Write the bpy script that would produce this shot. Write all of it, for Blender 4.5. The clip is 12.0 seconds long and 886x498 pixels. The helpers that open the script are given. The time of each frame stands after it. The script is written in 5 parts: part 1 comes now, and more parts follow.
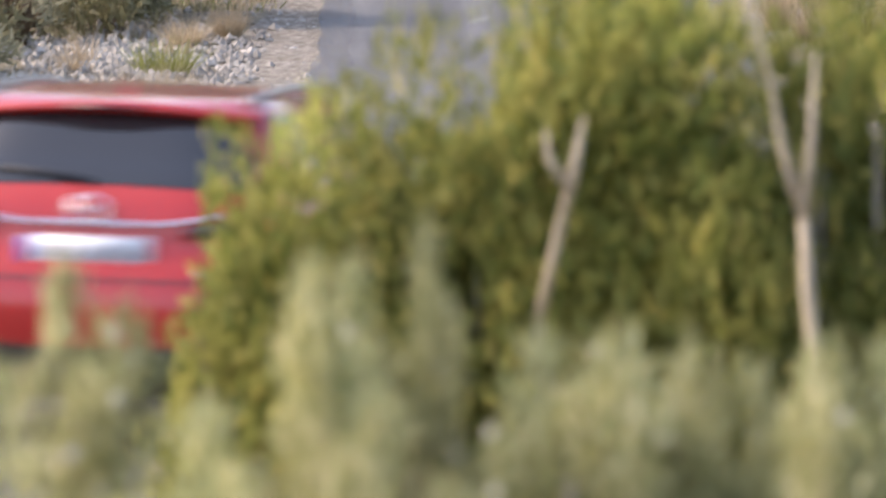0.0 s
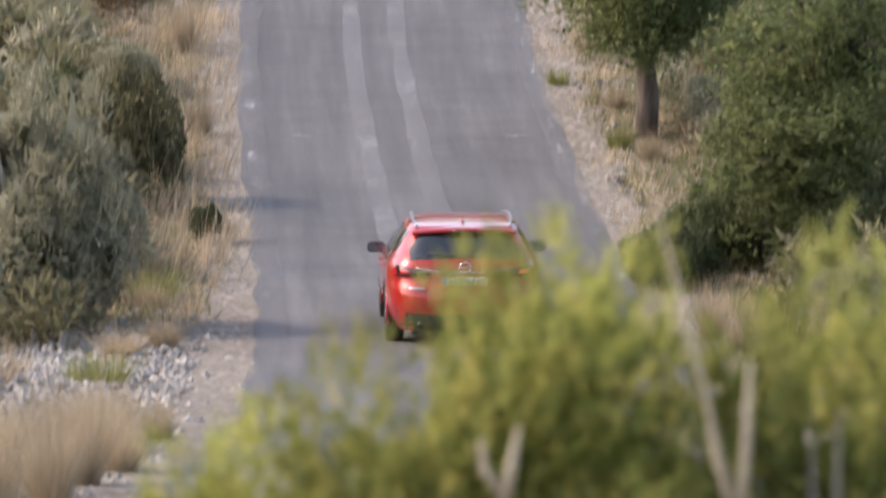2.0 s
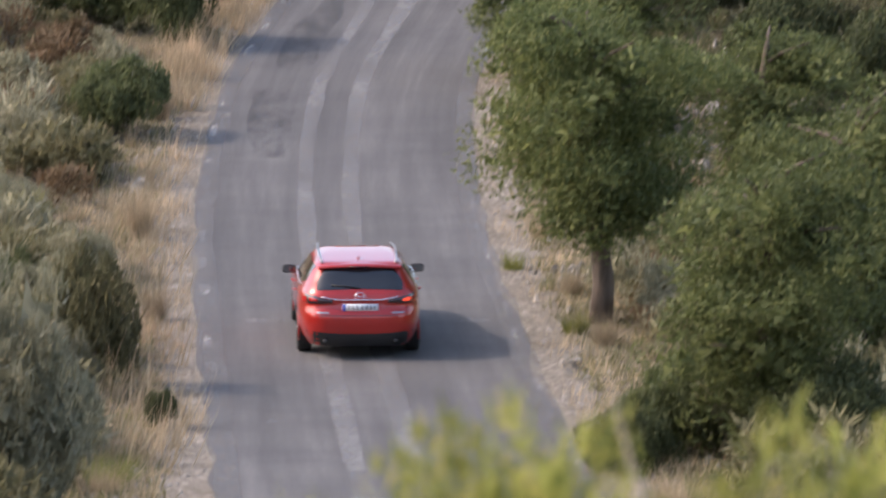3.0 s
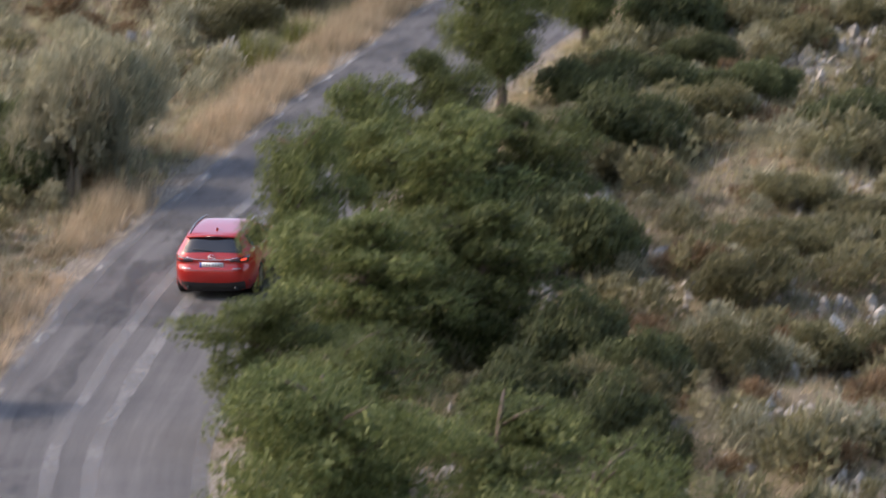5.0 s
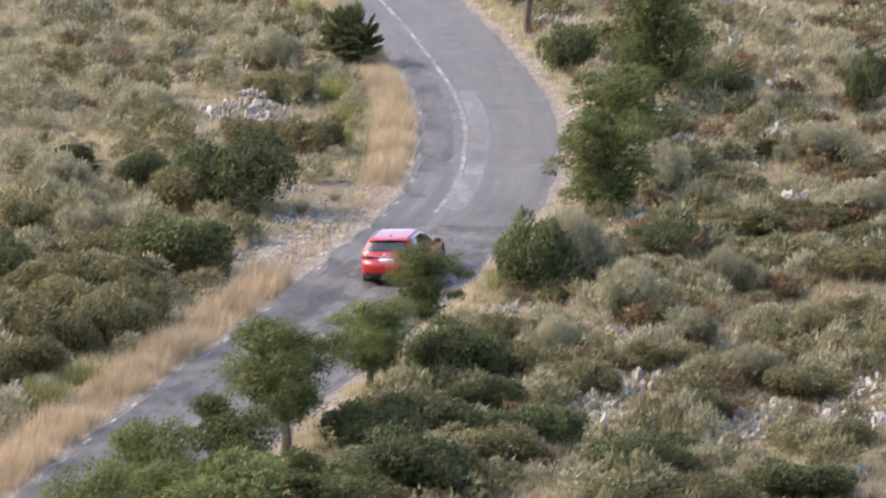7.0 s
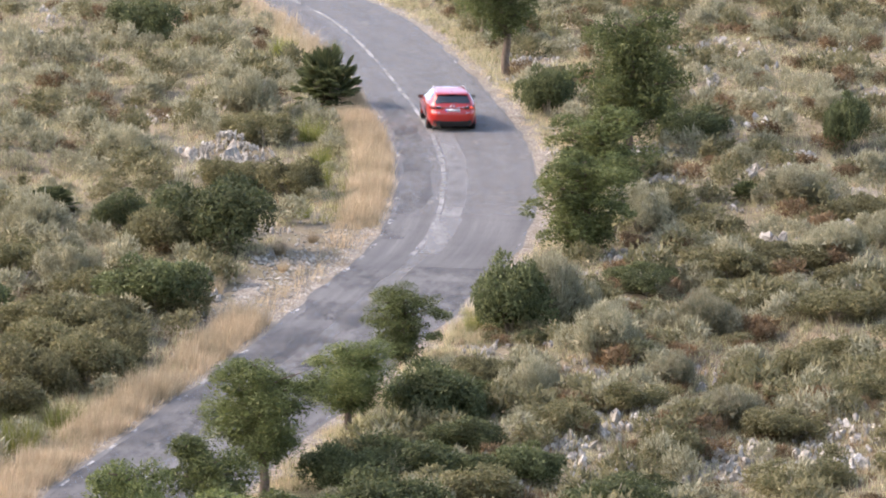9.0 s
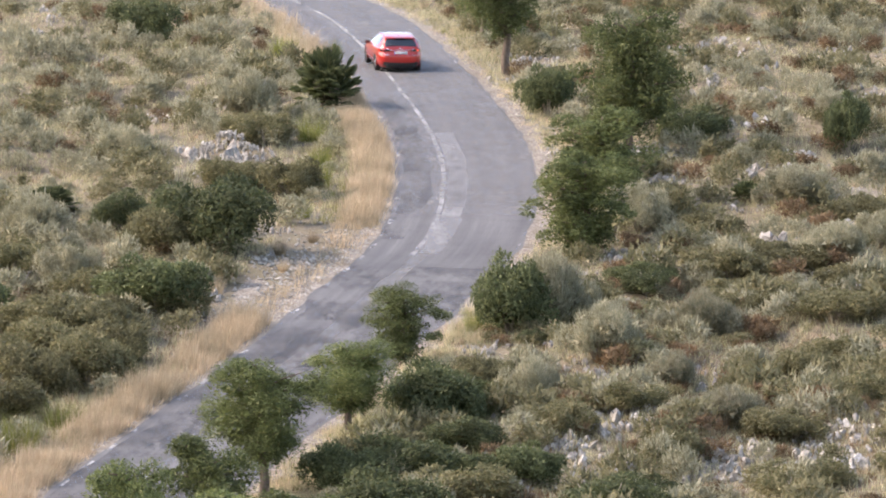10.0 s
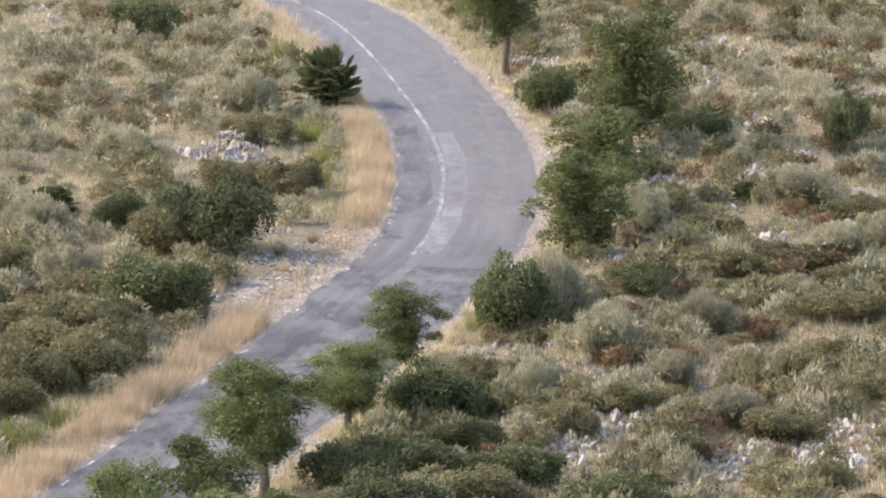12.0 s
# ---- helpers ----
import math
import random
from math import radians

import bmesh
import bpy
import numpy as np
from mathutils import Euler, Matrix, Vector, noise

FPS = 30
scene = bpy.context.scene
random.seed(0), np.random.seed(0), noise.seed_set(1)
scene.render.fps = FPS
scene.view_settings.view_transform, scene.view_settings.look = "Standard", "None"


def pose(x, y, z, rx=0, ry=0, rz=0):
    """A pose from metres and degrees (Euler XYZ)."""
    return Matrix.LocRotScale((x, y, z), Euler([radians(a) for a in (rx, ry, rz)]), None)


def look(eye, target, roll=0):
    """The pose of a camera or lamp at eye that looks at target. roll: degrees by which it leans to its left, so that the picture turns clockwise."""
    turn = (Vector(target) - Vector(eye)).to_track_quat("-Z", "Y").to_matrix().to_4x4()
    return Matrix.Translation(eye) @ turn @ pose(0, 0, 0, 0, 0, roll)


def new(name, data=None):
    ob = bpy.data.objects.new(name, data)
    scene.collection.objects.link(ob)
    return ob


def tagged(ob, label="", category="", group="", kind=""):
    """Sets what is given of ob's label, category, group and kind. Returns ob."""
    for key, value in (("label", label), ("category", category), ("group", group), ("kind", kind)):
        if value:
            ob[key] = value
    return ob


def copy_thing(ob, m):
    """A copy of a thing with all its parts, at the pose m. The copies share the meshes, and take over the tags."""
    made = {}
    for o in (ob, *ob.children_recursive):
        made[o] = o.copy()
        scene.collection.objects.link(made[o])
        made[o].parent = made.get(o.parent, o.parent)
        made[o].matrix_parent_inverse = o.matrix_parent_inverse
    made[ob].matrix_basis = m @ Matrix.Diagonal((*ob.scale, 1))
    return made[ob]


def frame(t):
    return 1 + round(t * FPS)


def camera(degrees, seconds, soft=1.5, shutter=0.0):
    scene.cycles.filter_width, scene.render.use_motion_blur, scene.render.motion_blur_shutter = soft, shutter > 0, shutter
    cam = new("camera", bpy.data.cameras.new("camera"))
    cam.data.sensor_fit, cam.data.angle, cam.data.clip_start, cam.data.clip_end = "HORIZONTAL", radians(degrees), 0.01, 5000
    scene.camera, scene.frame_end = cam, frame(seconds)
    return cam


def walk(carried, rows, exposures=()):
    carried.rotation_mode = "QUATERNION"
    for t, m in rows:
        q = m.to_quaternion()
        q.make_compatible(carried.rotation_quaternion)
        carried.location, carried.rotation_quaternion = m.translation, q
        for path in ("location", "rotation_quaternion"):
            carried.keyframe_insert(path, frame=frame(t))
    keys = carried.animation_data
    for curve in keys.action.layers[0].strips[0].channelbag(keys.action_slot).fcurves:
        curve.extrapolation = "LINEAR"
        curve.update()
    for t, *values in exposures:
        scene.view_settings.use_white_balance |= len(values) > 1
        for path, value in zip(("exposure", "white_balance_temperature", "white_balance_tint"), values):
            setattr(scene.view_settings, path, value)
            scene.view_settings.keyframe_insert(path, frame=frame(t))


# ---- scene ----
# ------------------------------------------------------------------ camera
cam = camera(8.966, 12.0, soft=1.8, shutter=0.6)
cam.data.dof.use_dof = True
cam.data.dof.focus_distance = 150.0
cam.data.dof.aperture_fstop = 5.8

EYE = (0.0, 0.0, 0.0)
# seconds, degrees to the left of the last view, degrees above the level
TURNS = [(0.0, 6.237, -12.611), (0.5, 6.016, -12.238), (1.0, 5.816, -11.557), (1.5, 5.673, -10.560), (2.0, 5.565, -9.471),
         (2.5, 5.441, -8.474), (2.7, 5.336, -8.119), (4.3, 3.464, -5.225), (4.5, 3.166, -4.841), (5.0, 2.408, -3.902),
         (5.5, 1.719, -2.813), (6.0, 1.083, -1.793), (6.5, 0.573, -0.968), (7.0, 0.223, -0.424), (7.5, 0.034, -0.138),
         (7.7, 0.017, -0.080), (8.5, 0.0, 0.0), (9.3, 0.0, 0.0), (12.0, 0.0, 0.0)]
STOPS = [(0.0, 0.48), (1.5, 0.41), (2.5, 0.25), (2.7, 0.24), (4.3, 0.06), (5.5, 0.21), (6.5, 0.47), (7.5, 0.69), (9.3, 0.77), (12.0, 0.77)]
walk(cam, [(t, pose(*EYE, 90 + up, 0, left)) for t, left, up in TURNS], [(t, stops - 0.14, 7060, 18.5) for t, stops in STOPS])

# ------------------------------------------------------------------ light
SUN_TURN, SUN_HEIGHT = 269.0, 40.0   # degrees clockwise from straight ahead, degrees above the level
world = bpy.data.worlds.new("sky")
scene.world = world
world.use_nodes = True
sky = world.node_tree.nodes.new("ShaderNodeTexSky")
sky.sky_type, sky.sun_disc = "NISHITA", False
sky.sun_elevation, sky.sun_rotation = radians(SUN_HEIGHT), radians(SUN_TURN)
sky.air_density, sky.dust_density = 1.0, 2.0
world.node_tree.links.new(sky.outputs[0], world.node_tree.nodes["Background"].inputs[0])
world.node_tree.nodes["Background"].inputs[1].default_value = 0.39
sun = new("sun", bpy.data.lights.new("sun", "SUN"))
sun.data.energy, sun.data.angle, sun.data.color = 2.85, radians(1.2), (1.0, 0.94, 0.86)
a, e = radians(SUN_TURN), radians(SUN_HEIGHT)
SUN_WAY = Vector((math.sin(a) * math.cos(e), math.cos(a) * math.cos(e), math.sin(e)))
sun.matrix_world = look(SUN_WAY * 300, (0, 0, 0))


# ------------------------------------------------------------------ materials
def material(name):
    mat = bpy.data.materials.new(name)
    mat.use_nodes = True
    tree = mat.node_tree
    return mat, tree, tree.nodes["Principled BSDF"]


def node(tree, kind, **values):
    n = tree.nodes.new("ShaderNode" + kind)
    for key, value in values.items():
        n.inputs[key.replace("_", " ")].default_value = value
    return n


def ramp(tree, source, stops):
    n = tree.nodes.new("ShaderNodeValToRGB")
    while len(n.color_ramp.elements) < len(stops):
        n.color_ramp.elements.new(0.5)
    for el, (at, colour) in zip(n.color_ramp.elements, stops):
        el.position, el.color = at, (*colour, 1)
    tree.links.new(source, n.inputs[0])
    return n.outputs[0]


def mixed(tree, fac, one, two, blend="MIX"):
    n = tree.nodes.new("ShaderNodeMix")
    n.data_type, n.blend_type = "RGBA", blend
    for socket, value in ((n.inputs[0], fac), (n.inputs[6], one), (n.inputs[7], two)):
        if isinstance(value, bpy.types.NodeSocket):
            tree.links.new(value, socket)
        else:
            socket.default_value = value if isinstance(value, float) else (*value, 1)
    return n.outputs[2]


def noise_of(tree, size, detail=4.0, stretch=None, rough=0.55):
    """Noise with features of about that many metres, in the object's own space."""
    where = tree.nodes.new("ShaderNodeTexCoord").outputs["Object"]
    if stretch:
        m = tree.nodes.new("ShaderNodeMapping")
        m.inputs["Scale"].default_value = stretch
        tree.links.new(where, m.inputs[0])
        where = m.outputs[0]
    n = node(tree, "TexNoise", Scale=1.0 / size, Detail=detail, Roughness=rough)
    tree.links.new(where, n.inputs["Vector"])
    return n.outputs["Fac"]


def bump(tree, bsdf, height, strength, distance=0.02):
    n = node(tree, "Bump", Strength=strength, Distance=distance)
    tree.links.new(height, n.inputs["Height"])
    tree.links.new(n.outputs[0], bsdf.inputs["Normal"])


def leaf_material(name, dark, mid, light, rough=0.65, thin=0.42):
    """Leaves: colour by piece and by plant, some light through them."""
    mat, tree, bsdf = material(name)
    isle = tree.nodes.new("ShaderNodeNewGeometry").outputs["Random Per Island"]
    plant = tree.nodes.new("ShaderNodeObjectInfo").outputs["Random"]
    colour = ramp(tree, isle, [(0.0, [0.65 * a + 0.35 * b for a, b in zip(dark, mid)]), (0.55, mid), (1.0, [0.7 * a + 0.3 * b for a, b in zip(light, mid)])])
    drift = ramp(tree, noise_of(tree, 2.5, 3), [(0.3, (0.72, 0.74, 0.70)), (0.7, (1.22, 1.18, 1.15))])
    colour = mixed(tree, 0.9, colour, drift, "MULTIPLY")
    tufts = ramp(tree, noise_of(tree, 0.45, 3), [(0.32, (0.66, 0.70, 0.66)), (0.68, (1.30, 1.25, 1.20))])
    colour = mixed(tree, 0.85, colour, tufts, "MULTIPLY")
    shift = node(tree, "HueSaturation", Saturation=0.95)
    part_of = node(tree, "MapRange")
    part_of.inputs[3].default_value, part_of.inputs[4].default_value = 0.75, 1.25
    tree.links.new(plant, part_of.inputs[0])
    tree.links.new(part_of.outputs[0], shift.inputs["Value"])
    tree.links.new(colour, shift.inputs["Color"])
    tree.links.new(shift.outputs[0], bsdf.inputs["Base Color"])
    bsdf.inputs["Roughness"].default_value = rough
    bsdf.inputs["Specular IOR Level"].default_value = 0.25
    through_leaf = node(tree, "BsdfTranslucent")
    tree.links.new(shift.outputs[0], through_leaf.inputs["Color"])
    mix = node(tree, "MixShader", Fac=thin)
    tree.links.new(bsdf.outputs[0], mix.inputs[1])
    tree.links.new(through_leaf.outputs[0], mix.inputs[2])
    tree.links.new(mix.outputs[0], tree.nodes["Material Output"].inputs["Surface"])
    return mat


PINE_LEAF = leaf_material("pine_needles", (0.056, 0.076, 0.027), (0.118, 0.144, 0.050), (0.230, 0.245, 0.090))
DARK_LEAF = leaf_material("lentisk_leaves", (0.046, 0.060, 0.025), (0.088, 0.106, 0.044), (0.164, 0.174, 0.076))
OLIVE_LEAF = leaf_material("scrub_leaves", (0.130, 0.123, 0.063), (0.230, 0.213, 0.110), (0.370, 0.329, 0.193))
HEATH_LEAF = leaf_material("heath_leaves", (0.084, 0.082, 0.040), (0.150, 0.140, 0.068), (0.250, 0.222, 0.118))
GREY_LEAF = leaf_material("rosemary_leaves", (0.171, 0.165, 0.108), (0.273, 0.260, 0.171), (0.429, 0.396, 0.286))
BROWN_LEAF = leaf_material("withered_leaves", (0.100, 0.062, 0.034), (0.180, 0.118, 0.066), (0.280, 0.200, 0.115))
STRAW = leaf_material("dry_grass", (0.290, 0.212, 0.136), (0.450, 0.348, 0.232), (0.620, 0.510, 0.368), thin=0.35)
GREEN_GRASS = leaf_material("green_grass", (0.115, 0.130, 0.026), (0.200, 0.215, 0.050), (0.320, 0.300, 0.100), thin=0.4)
PALE_GRASS = leaf_material("pale_feather_grass", (0.248, 0.230, 0.130), (0.401, 0.368, 0.219), (0.590, 0.537, 0.354), thin=0.4)
NEAR_LEAF = leaf_material("sunlit_young_leaves", (0.052, 0.078, 0.018), (0.262, 0.286, 0.064), (0.700, 0.570, 0.165), thin=0.5)
PALE_LEAF = leaf_material("pale_sage_leaves", (0.220, 0.235, 0.090), (0.440, 0.435, 0.215), (0.740, 0.690, 0.460), thin=0.45)


def bark_material(name, dark, light):
    mat, tree, bsdf = material(name)
    n = noise_of(tree, 0.12, 6, (1, 1, 0.25))
    tree.links.new(ramp(tree, n, [(0.3, dark), (0.7, light)]), bsdf.inputs["Base Color"])
    bsdf.inputs["Roughness"].default_value = 0.9
    bump(tree, bsdf, n, 0.7, 0.03)
    return mat


BARK = bark_material("pine_bark", (0.050, 0.035, 0.026), (0.170, 0.125, 0.090))
TWIG = bark_material("grey_twigs", (0.150, 0.125, 0.095), (0.330, 0.285, 0.220))
PALE_WOOD = bark_material("bleached_wood", (0.270, 0.205, 0.135), (0.500, 0.420, 0.305))


def rock_material():
    mat, tree, bsdf = material("limestone")
    big = noise_of(tree, 0.5, 6)
    fine = noise_of(tree, 0.07, 5)
    colour = ramp(tree, big, [(0.30, (0.145, 0.132, 0.115)), (0.50, (0.340, 0.313, 0.274)), (0.72, (0.560, 0.520, 0.458))])
    colour = mixed(tree, 0.55, colour, ramp(tree, fine, [(0.35, (0.35, 0.33, 0.30)), (0.55, (1, 1, 1))]), "MULTIPLY")
    tree.links.new(colour, bsdf.inputs["Base Color"])
    bsdf.inputs["Roughness"].default_value = 0.92
    bump(tree, bsdf, fine, 0.8, 0.05)
    return mat


ROCK = rock_material()


def ground_material():
    mat, tree, bsdf = material("stony_earth_with_grass")
    big = noise_of(tree, 5.0, 5)
    mid = noise_of(tree, 0.9, 6)
    fine = noise_of(tree, 0.10, 5)
    earth = ramp(tree, mid, [(0.30, (0.100, 0.080, 0.050)), (0.45, (0.195, 0.155, 0.098)), (0.58, (0.140, 0.120, 0.068)), (0.78, (0.270, 0.216, 0.140))])
    stone = ramp(tree, fine, [(0.35, (0.140, 0.118, 0.085)), (0.65, (0.360, 0.325, 0.265))])
    patch = ramp(tree, big, [(0.60, (0, 0, 0)), (0.75, (0.8, 0.8, 0.8))])
    colour = mixed(tree, patch, earth, stone)
    colour = mixed(tree, 0.6, colour, ramp(tree, fine, [(0.30, (0.45, 0.42, 0.38)), (0.62, (1, 1, 1))]), "MULTIPLY")
    tree.links.new(colour, bsdf.inputs["Base Color"])
    bsdf.inputs["Roughness"].default_value = 0.95
    bump(tree, bsdf, fine, 0.8, 0.06)
    return mat


def gravel_material():
    mat, tree, bsdf = material("pale_gravel_verge")
    mid = noise_of(tree, 0.8, 5)
    fine = noise_of(tree, 0.09, 5)
    colour = ramp(tree, fine, [(0.32, (0.085, 0.070, 0.050)), (0.5, (0.200, 0.170, 0.132)), (0.7, (0.390, 0.352, 0.296))])
    colour = mixed(tree, 0.6, colour, ramp(tree, mid, [(0.35, (0.55, 0.47, 0.35)), (0.6, (1, 1, 1))]), "MULTIPLY")
    tree.links.new(colour, bsdf.inputs["Base Color"])
    bsdf.inputs["Roughness"].default_value = 0.95
    bump(tree, bsdf, fine, 0.9, 0.05)
    return mat


def asphalt_material():
    """Worn asphalt; the mesh carries across-the-road and along-the-road metres in its UVs."""
    mat, tree, bsdf = material("worn_asphalt")
    uv = tree.nodes.new("ShaderNodeUVMap").outputs[0]
    streak_map = tree.nodes.new("ShaderNodeMapping")
    streak_map.inputs["Scale"].default_value = (2.2, 0.09, 1)
    tree.links.new(uv, streak_map.inputs[0])
    streak = node(tree, "TexNoise", Scale=1.0, Detail=5.0, Roughness=0.6)
    tree.links.new(streak_map.outputs[0], streak.inputs["Vector"])
    cross_map = tree.nodes.new("ShaderNodeMapping")
    cross_map.inputs["Scale"].default_value = (0.35, 0.5, 1)
    tree.links.new(uv, cross_map.inputs[0])
    patch = node(tree, "TexNoise", Scale=1.0, Detail=6.0, Roughness=0.65)
    tree.links.new(cross_map.outputs[0], patch.inputs["Vector"])
    fine = noise_of(tree, 0.05, 4)
    colour = ramp(tree, streak.outputs["Fac"], [(0.30, (0.068, 0.065, 0.062)), (0.52, (0.098, 0.094, 0.090)), (0.74, (0.144, 0.138, 0.131))])
    colour = mixed(tree, 0.75, colour, ramp(tree, patch.outputs["Fac"], [(0.30, (0.66, 0.66, 0.68)), (0.55, (1.0, 1.0, 1.0)), (0.8, (1.12, 1.1, 1.08))]), "MULTIPLY")
    colour = mixed(tree, 0.5, colour, ramp(tree, fine, [(0.3, (0.7, 0.7, 0.7)), (0.65, (1.1, 1.1, 1.1))]), "MULTIPLY")
    tree.links.new(colour, bsdf.inputs["Base Color"])
    bsdf.inputs["Roughness"].default_value = 0.85
    bump(tree, bsdf, fine, 0.5, 0.01)
    return mat


def worn_paint(name, colour, lo, hi, size=0.25):
    """Road paint that has flaked away in places."""
    mat, tree, bsdf = material(name)
    bsdf.inputs["Base Color"].default_value = (*colour, 1)
    bsdf.inputs["Roughness"].default_value = 0.7
    n = noise_of(tree, size, 6, (1, 0.35, 1), 0.7)
    tree.links.new(ramp(tree, n, [(lo, (0, 0, 0)), (hi, (1, 1, 1))]), bsdf.inputs["Alpha"])
    return mat


def plain(name, colour, rough=0.5, metal=0.0, coat=0.0, speck=0.0):
    mat, tree, bsdf = material(name)
    bsdf.inputs["Base Color"].default_value = (*colour, 1)
    bsdf.inputs["Roughness"].default_value = rough
    bsdf.inputs["Metallic"].default_value = metal
    bsdf.inputs["Coat Weight"].default_value = coat
    if speck:
        n = noise_of(tree, 0.35, 5)
        tree.links.new(mixed(tree, 1.0, colour, ramp(tree, n, [(0.3, (1 - speck,) * 3), (0.7, (1.0,) * 3)]), "MULTIPLY"), bsdf.inputs["Base Color"])
    return mat


FLOWER = plain("off_white_petals", (0.60, 0.57, 0.46), 0.8, speck=0.3)
GROUND, GRAVEL, ASPHALT = ground_material(), gravel_material(), asphalt_material()
LINE_PAINT = worn_paint("chipped_white_line_paint", (0.40, 0.39, 0.37), 0.40, 0.66)
DARK_PATCH = worn_paint("dark_asphalt", (0.062, 0.060, 0.058), 0.44, 0.80, 1.3)
CENTRE_PAINT = worn_paint("worn_centre_paint", (0.270, 0.264, 0.254), 0.28, 0.66, 0.7)
FAINT_PAINT = worn_paint("faded_paint", (0.36, 0.35, 0.34), 0.46, 0.70, 0.4)
PALE_ASPHALT = worn_paint("pale_asphalt", (0.185, 0.178, 0.168), 0.30, 0.85, 0.5)
PALE_PATCH = worn_paint("pale_repair_strip", (0.230, 0.224, 0.215), 0.29, 0.78, 1.6)


# ------------------------------------------------------------------ terrain
GROUND_ROWS = [(-3000, -20), (-400, -12), (-60, -3), (0, -1.75), (12, -3.95), (22.7, -5.9), (34, -8.0), (45, -9.6), (55.5, -10.95),
               (65, -11.95), (73.5, -12.45), (80, -12.55), (92, -12.25), (107, -11.1), (119, -9.6), (147, -5.43), (172, -1.55),
               (216, 5.83), (234, 8.4), (250, 10.75), (300, 15.5), (400, 18), (700, 16), (3000, 5)]


def spline(rows):
    """A smooth curve through rows of (place, value)."""
    p = np.array([r[0] for r in rows], float)
    v = np.array([r[1] for r in rows], float)
    slope = np.diff(v) / np.diff(p)
    w = np.diff(p)
    m = np.empty(len(p))
    m[0], m[-1] = slope[0], slope[-1]
    m[1:-1] = (slope[:-1] * w[1:] + slope[1:] * w[:-1]) / (w[1:] + w[:-1])

    def at(q):
        q = np.asarray(q, float)
        i = np.clip(np.searchsorted(p, q) - 1, 0, len(p) - 2)
        h = p[i + 1] - p[i]
        u = np.clip((q - p[i]) / h, 0, 1)
        return ((1 + 2 * u) * (1 - u) ** 2 * v[i] + u * (1 - u) ** 2 * h * m[i]
                + u * u * (3 - 2 * u) * v[i + 1] + u * u * (u - 1) * h * m[i + 1])
    return at


grade = spline(GROUND_ROWS)

# left edge of the asphalt: metres ahead, metres to the right
EDGE_ROWS = [(-80, -62), (-30, -34), (0, -16.5), (10, -10.5), (20, -7.4), (28, -6.55), (34.3, -6.45), (40, -6.55), (46, -6.8), (54, -7.3), (65, -8.5), (75.5, -9.95), (83.5, -11.1),
             (89, -11.9), (99, -13.15), (107, -13.75), (115, -13.55), (121, -13.2), (127, -12.55), (134, -11.4), (148, -8.85), (156, -7.2),
             (165, -5.4), (175, -3.6), (180.4, -2.55), (186, -1.9), (192, -1.62), (197.4, -1.6), (204, -1.92), (217, -3.13), (230, -4.46), (241, -5.9), (252.8, -8.3),
             (265, -11.6), (290, -20), (320, -32), (420, -60)]
edge = spline(EDGE_ROWS)
ROAD_WIDTH = 4.85


def centre(y):
    return edge(y) + ROAD_WIDTH / 2


def ground_z(x, y):
    """Height of the open ground; flat across the road, uneven away from it."""
    x, y = np.asarray(x, float), np.asarray(y, float)
    off = np.abs(x - centre(np.clip(y, -20, 300)))
    rough = np.clip((off - 4.0) / 7.0, 0, 1) * np.clip((y - 14) / 15, 0, 1)
    wave = (0.20 * np.sin(x * 0.61 + 0.9 * np.sin(y * 0.23)) + 0.22 * np.sin(y * 0.47 + 1.3 * np.sin(x * 0.31 + 1)) + 0.12 * np.sin(x * 1.37 + y * 0.83))
    sink = 0.05 * np.clip((3.2 - off) / 0.6, 0, 1)
    return grade(y) + wave * rough - sink


def spread(fine_from, fine_to, step, far):
    inner = list(np.arange(fine_from, fine_to + 0.001, step))
    out, gap, x = [], step * 2, fine_to
    while x < far:
        x += gap
        gap *= 1.5
        out.append(min(x, far))
    low, gap, x = [], step * 2, fine_from
    while x > -far:
        x -= gap
        gap *= 1.5
        low.append(max(x, -far))
    return np.array(low[::-1] + inner + out)


def linked(name, verts, faces, mat, parent=None, label="", smooth=False):
    me = bpy.data.meshes.new(name)
    me.from_pydata([tuple(v) for v in verts], [], [tuple(f) for f in faces])
    if mat:
        me.materials.append(mat)
    if smooth:
        me.polygons.foreach_set("use_smooth", [True] * len(me.polygons))
    ob = new(name, me)
    ob.parent = parent
    if label:
        ob["label"] = label
    return ob


def part(name, bm, mat, parent=None, label="", smooth=True):
    me = bpy.data.meshes.new(name)
    bm.to_mesh(me)
    bm.free()
    me.materials.append(mat)
    me.polygons.foreach_set("use_smooth", [smooth] * len(me.polygons))
    ob = new(name, me)
    ob.parent = parent
    if label:
        ob["label"] = label
    return ob


def grid_faces(rows, cols):
    i = np.arange(rows - 1)[:, None] * cols + np.arange(cols - 1)[None, :]
    return np.stack([i, i + 1, i + cols + 1, i + cols], -1).reshape(-1, 4)


def build_ground():
    xs, ys = spread(-34, 30, 0.6, 3000), spread(2, 262, 0.6, 3000)
    gx, gy = np.meshgrid(xs, ys)
    verts = np.stack([gx, gy, ground_z(gx, gy)], -1).reshape(-1, 3)
    ob = linked("ground", verts, grid_faces(len(ys), len(xs)), GROUND, smooth=True)
    tagged(ob, "stony hillside earth with dry grass and pale limestone patches", "ground", kind="structure")


def road_frame(y):
    """The centre of the road at y, the way along it and the way across it, both level."""
    c = np.array([centre(y), y])
    d = np.array([centre(y + 0.5) - centre(y - 0.5), 1.0])
    d /= np.hypot(*d)
    return c, d, np.array([d[1], -d[0]])


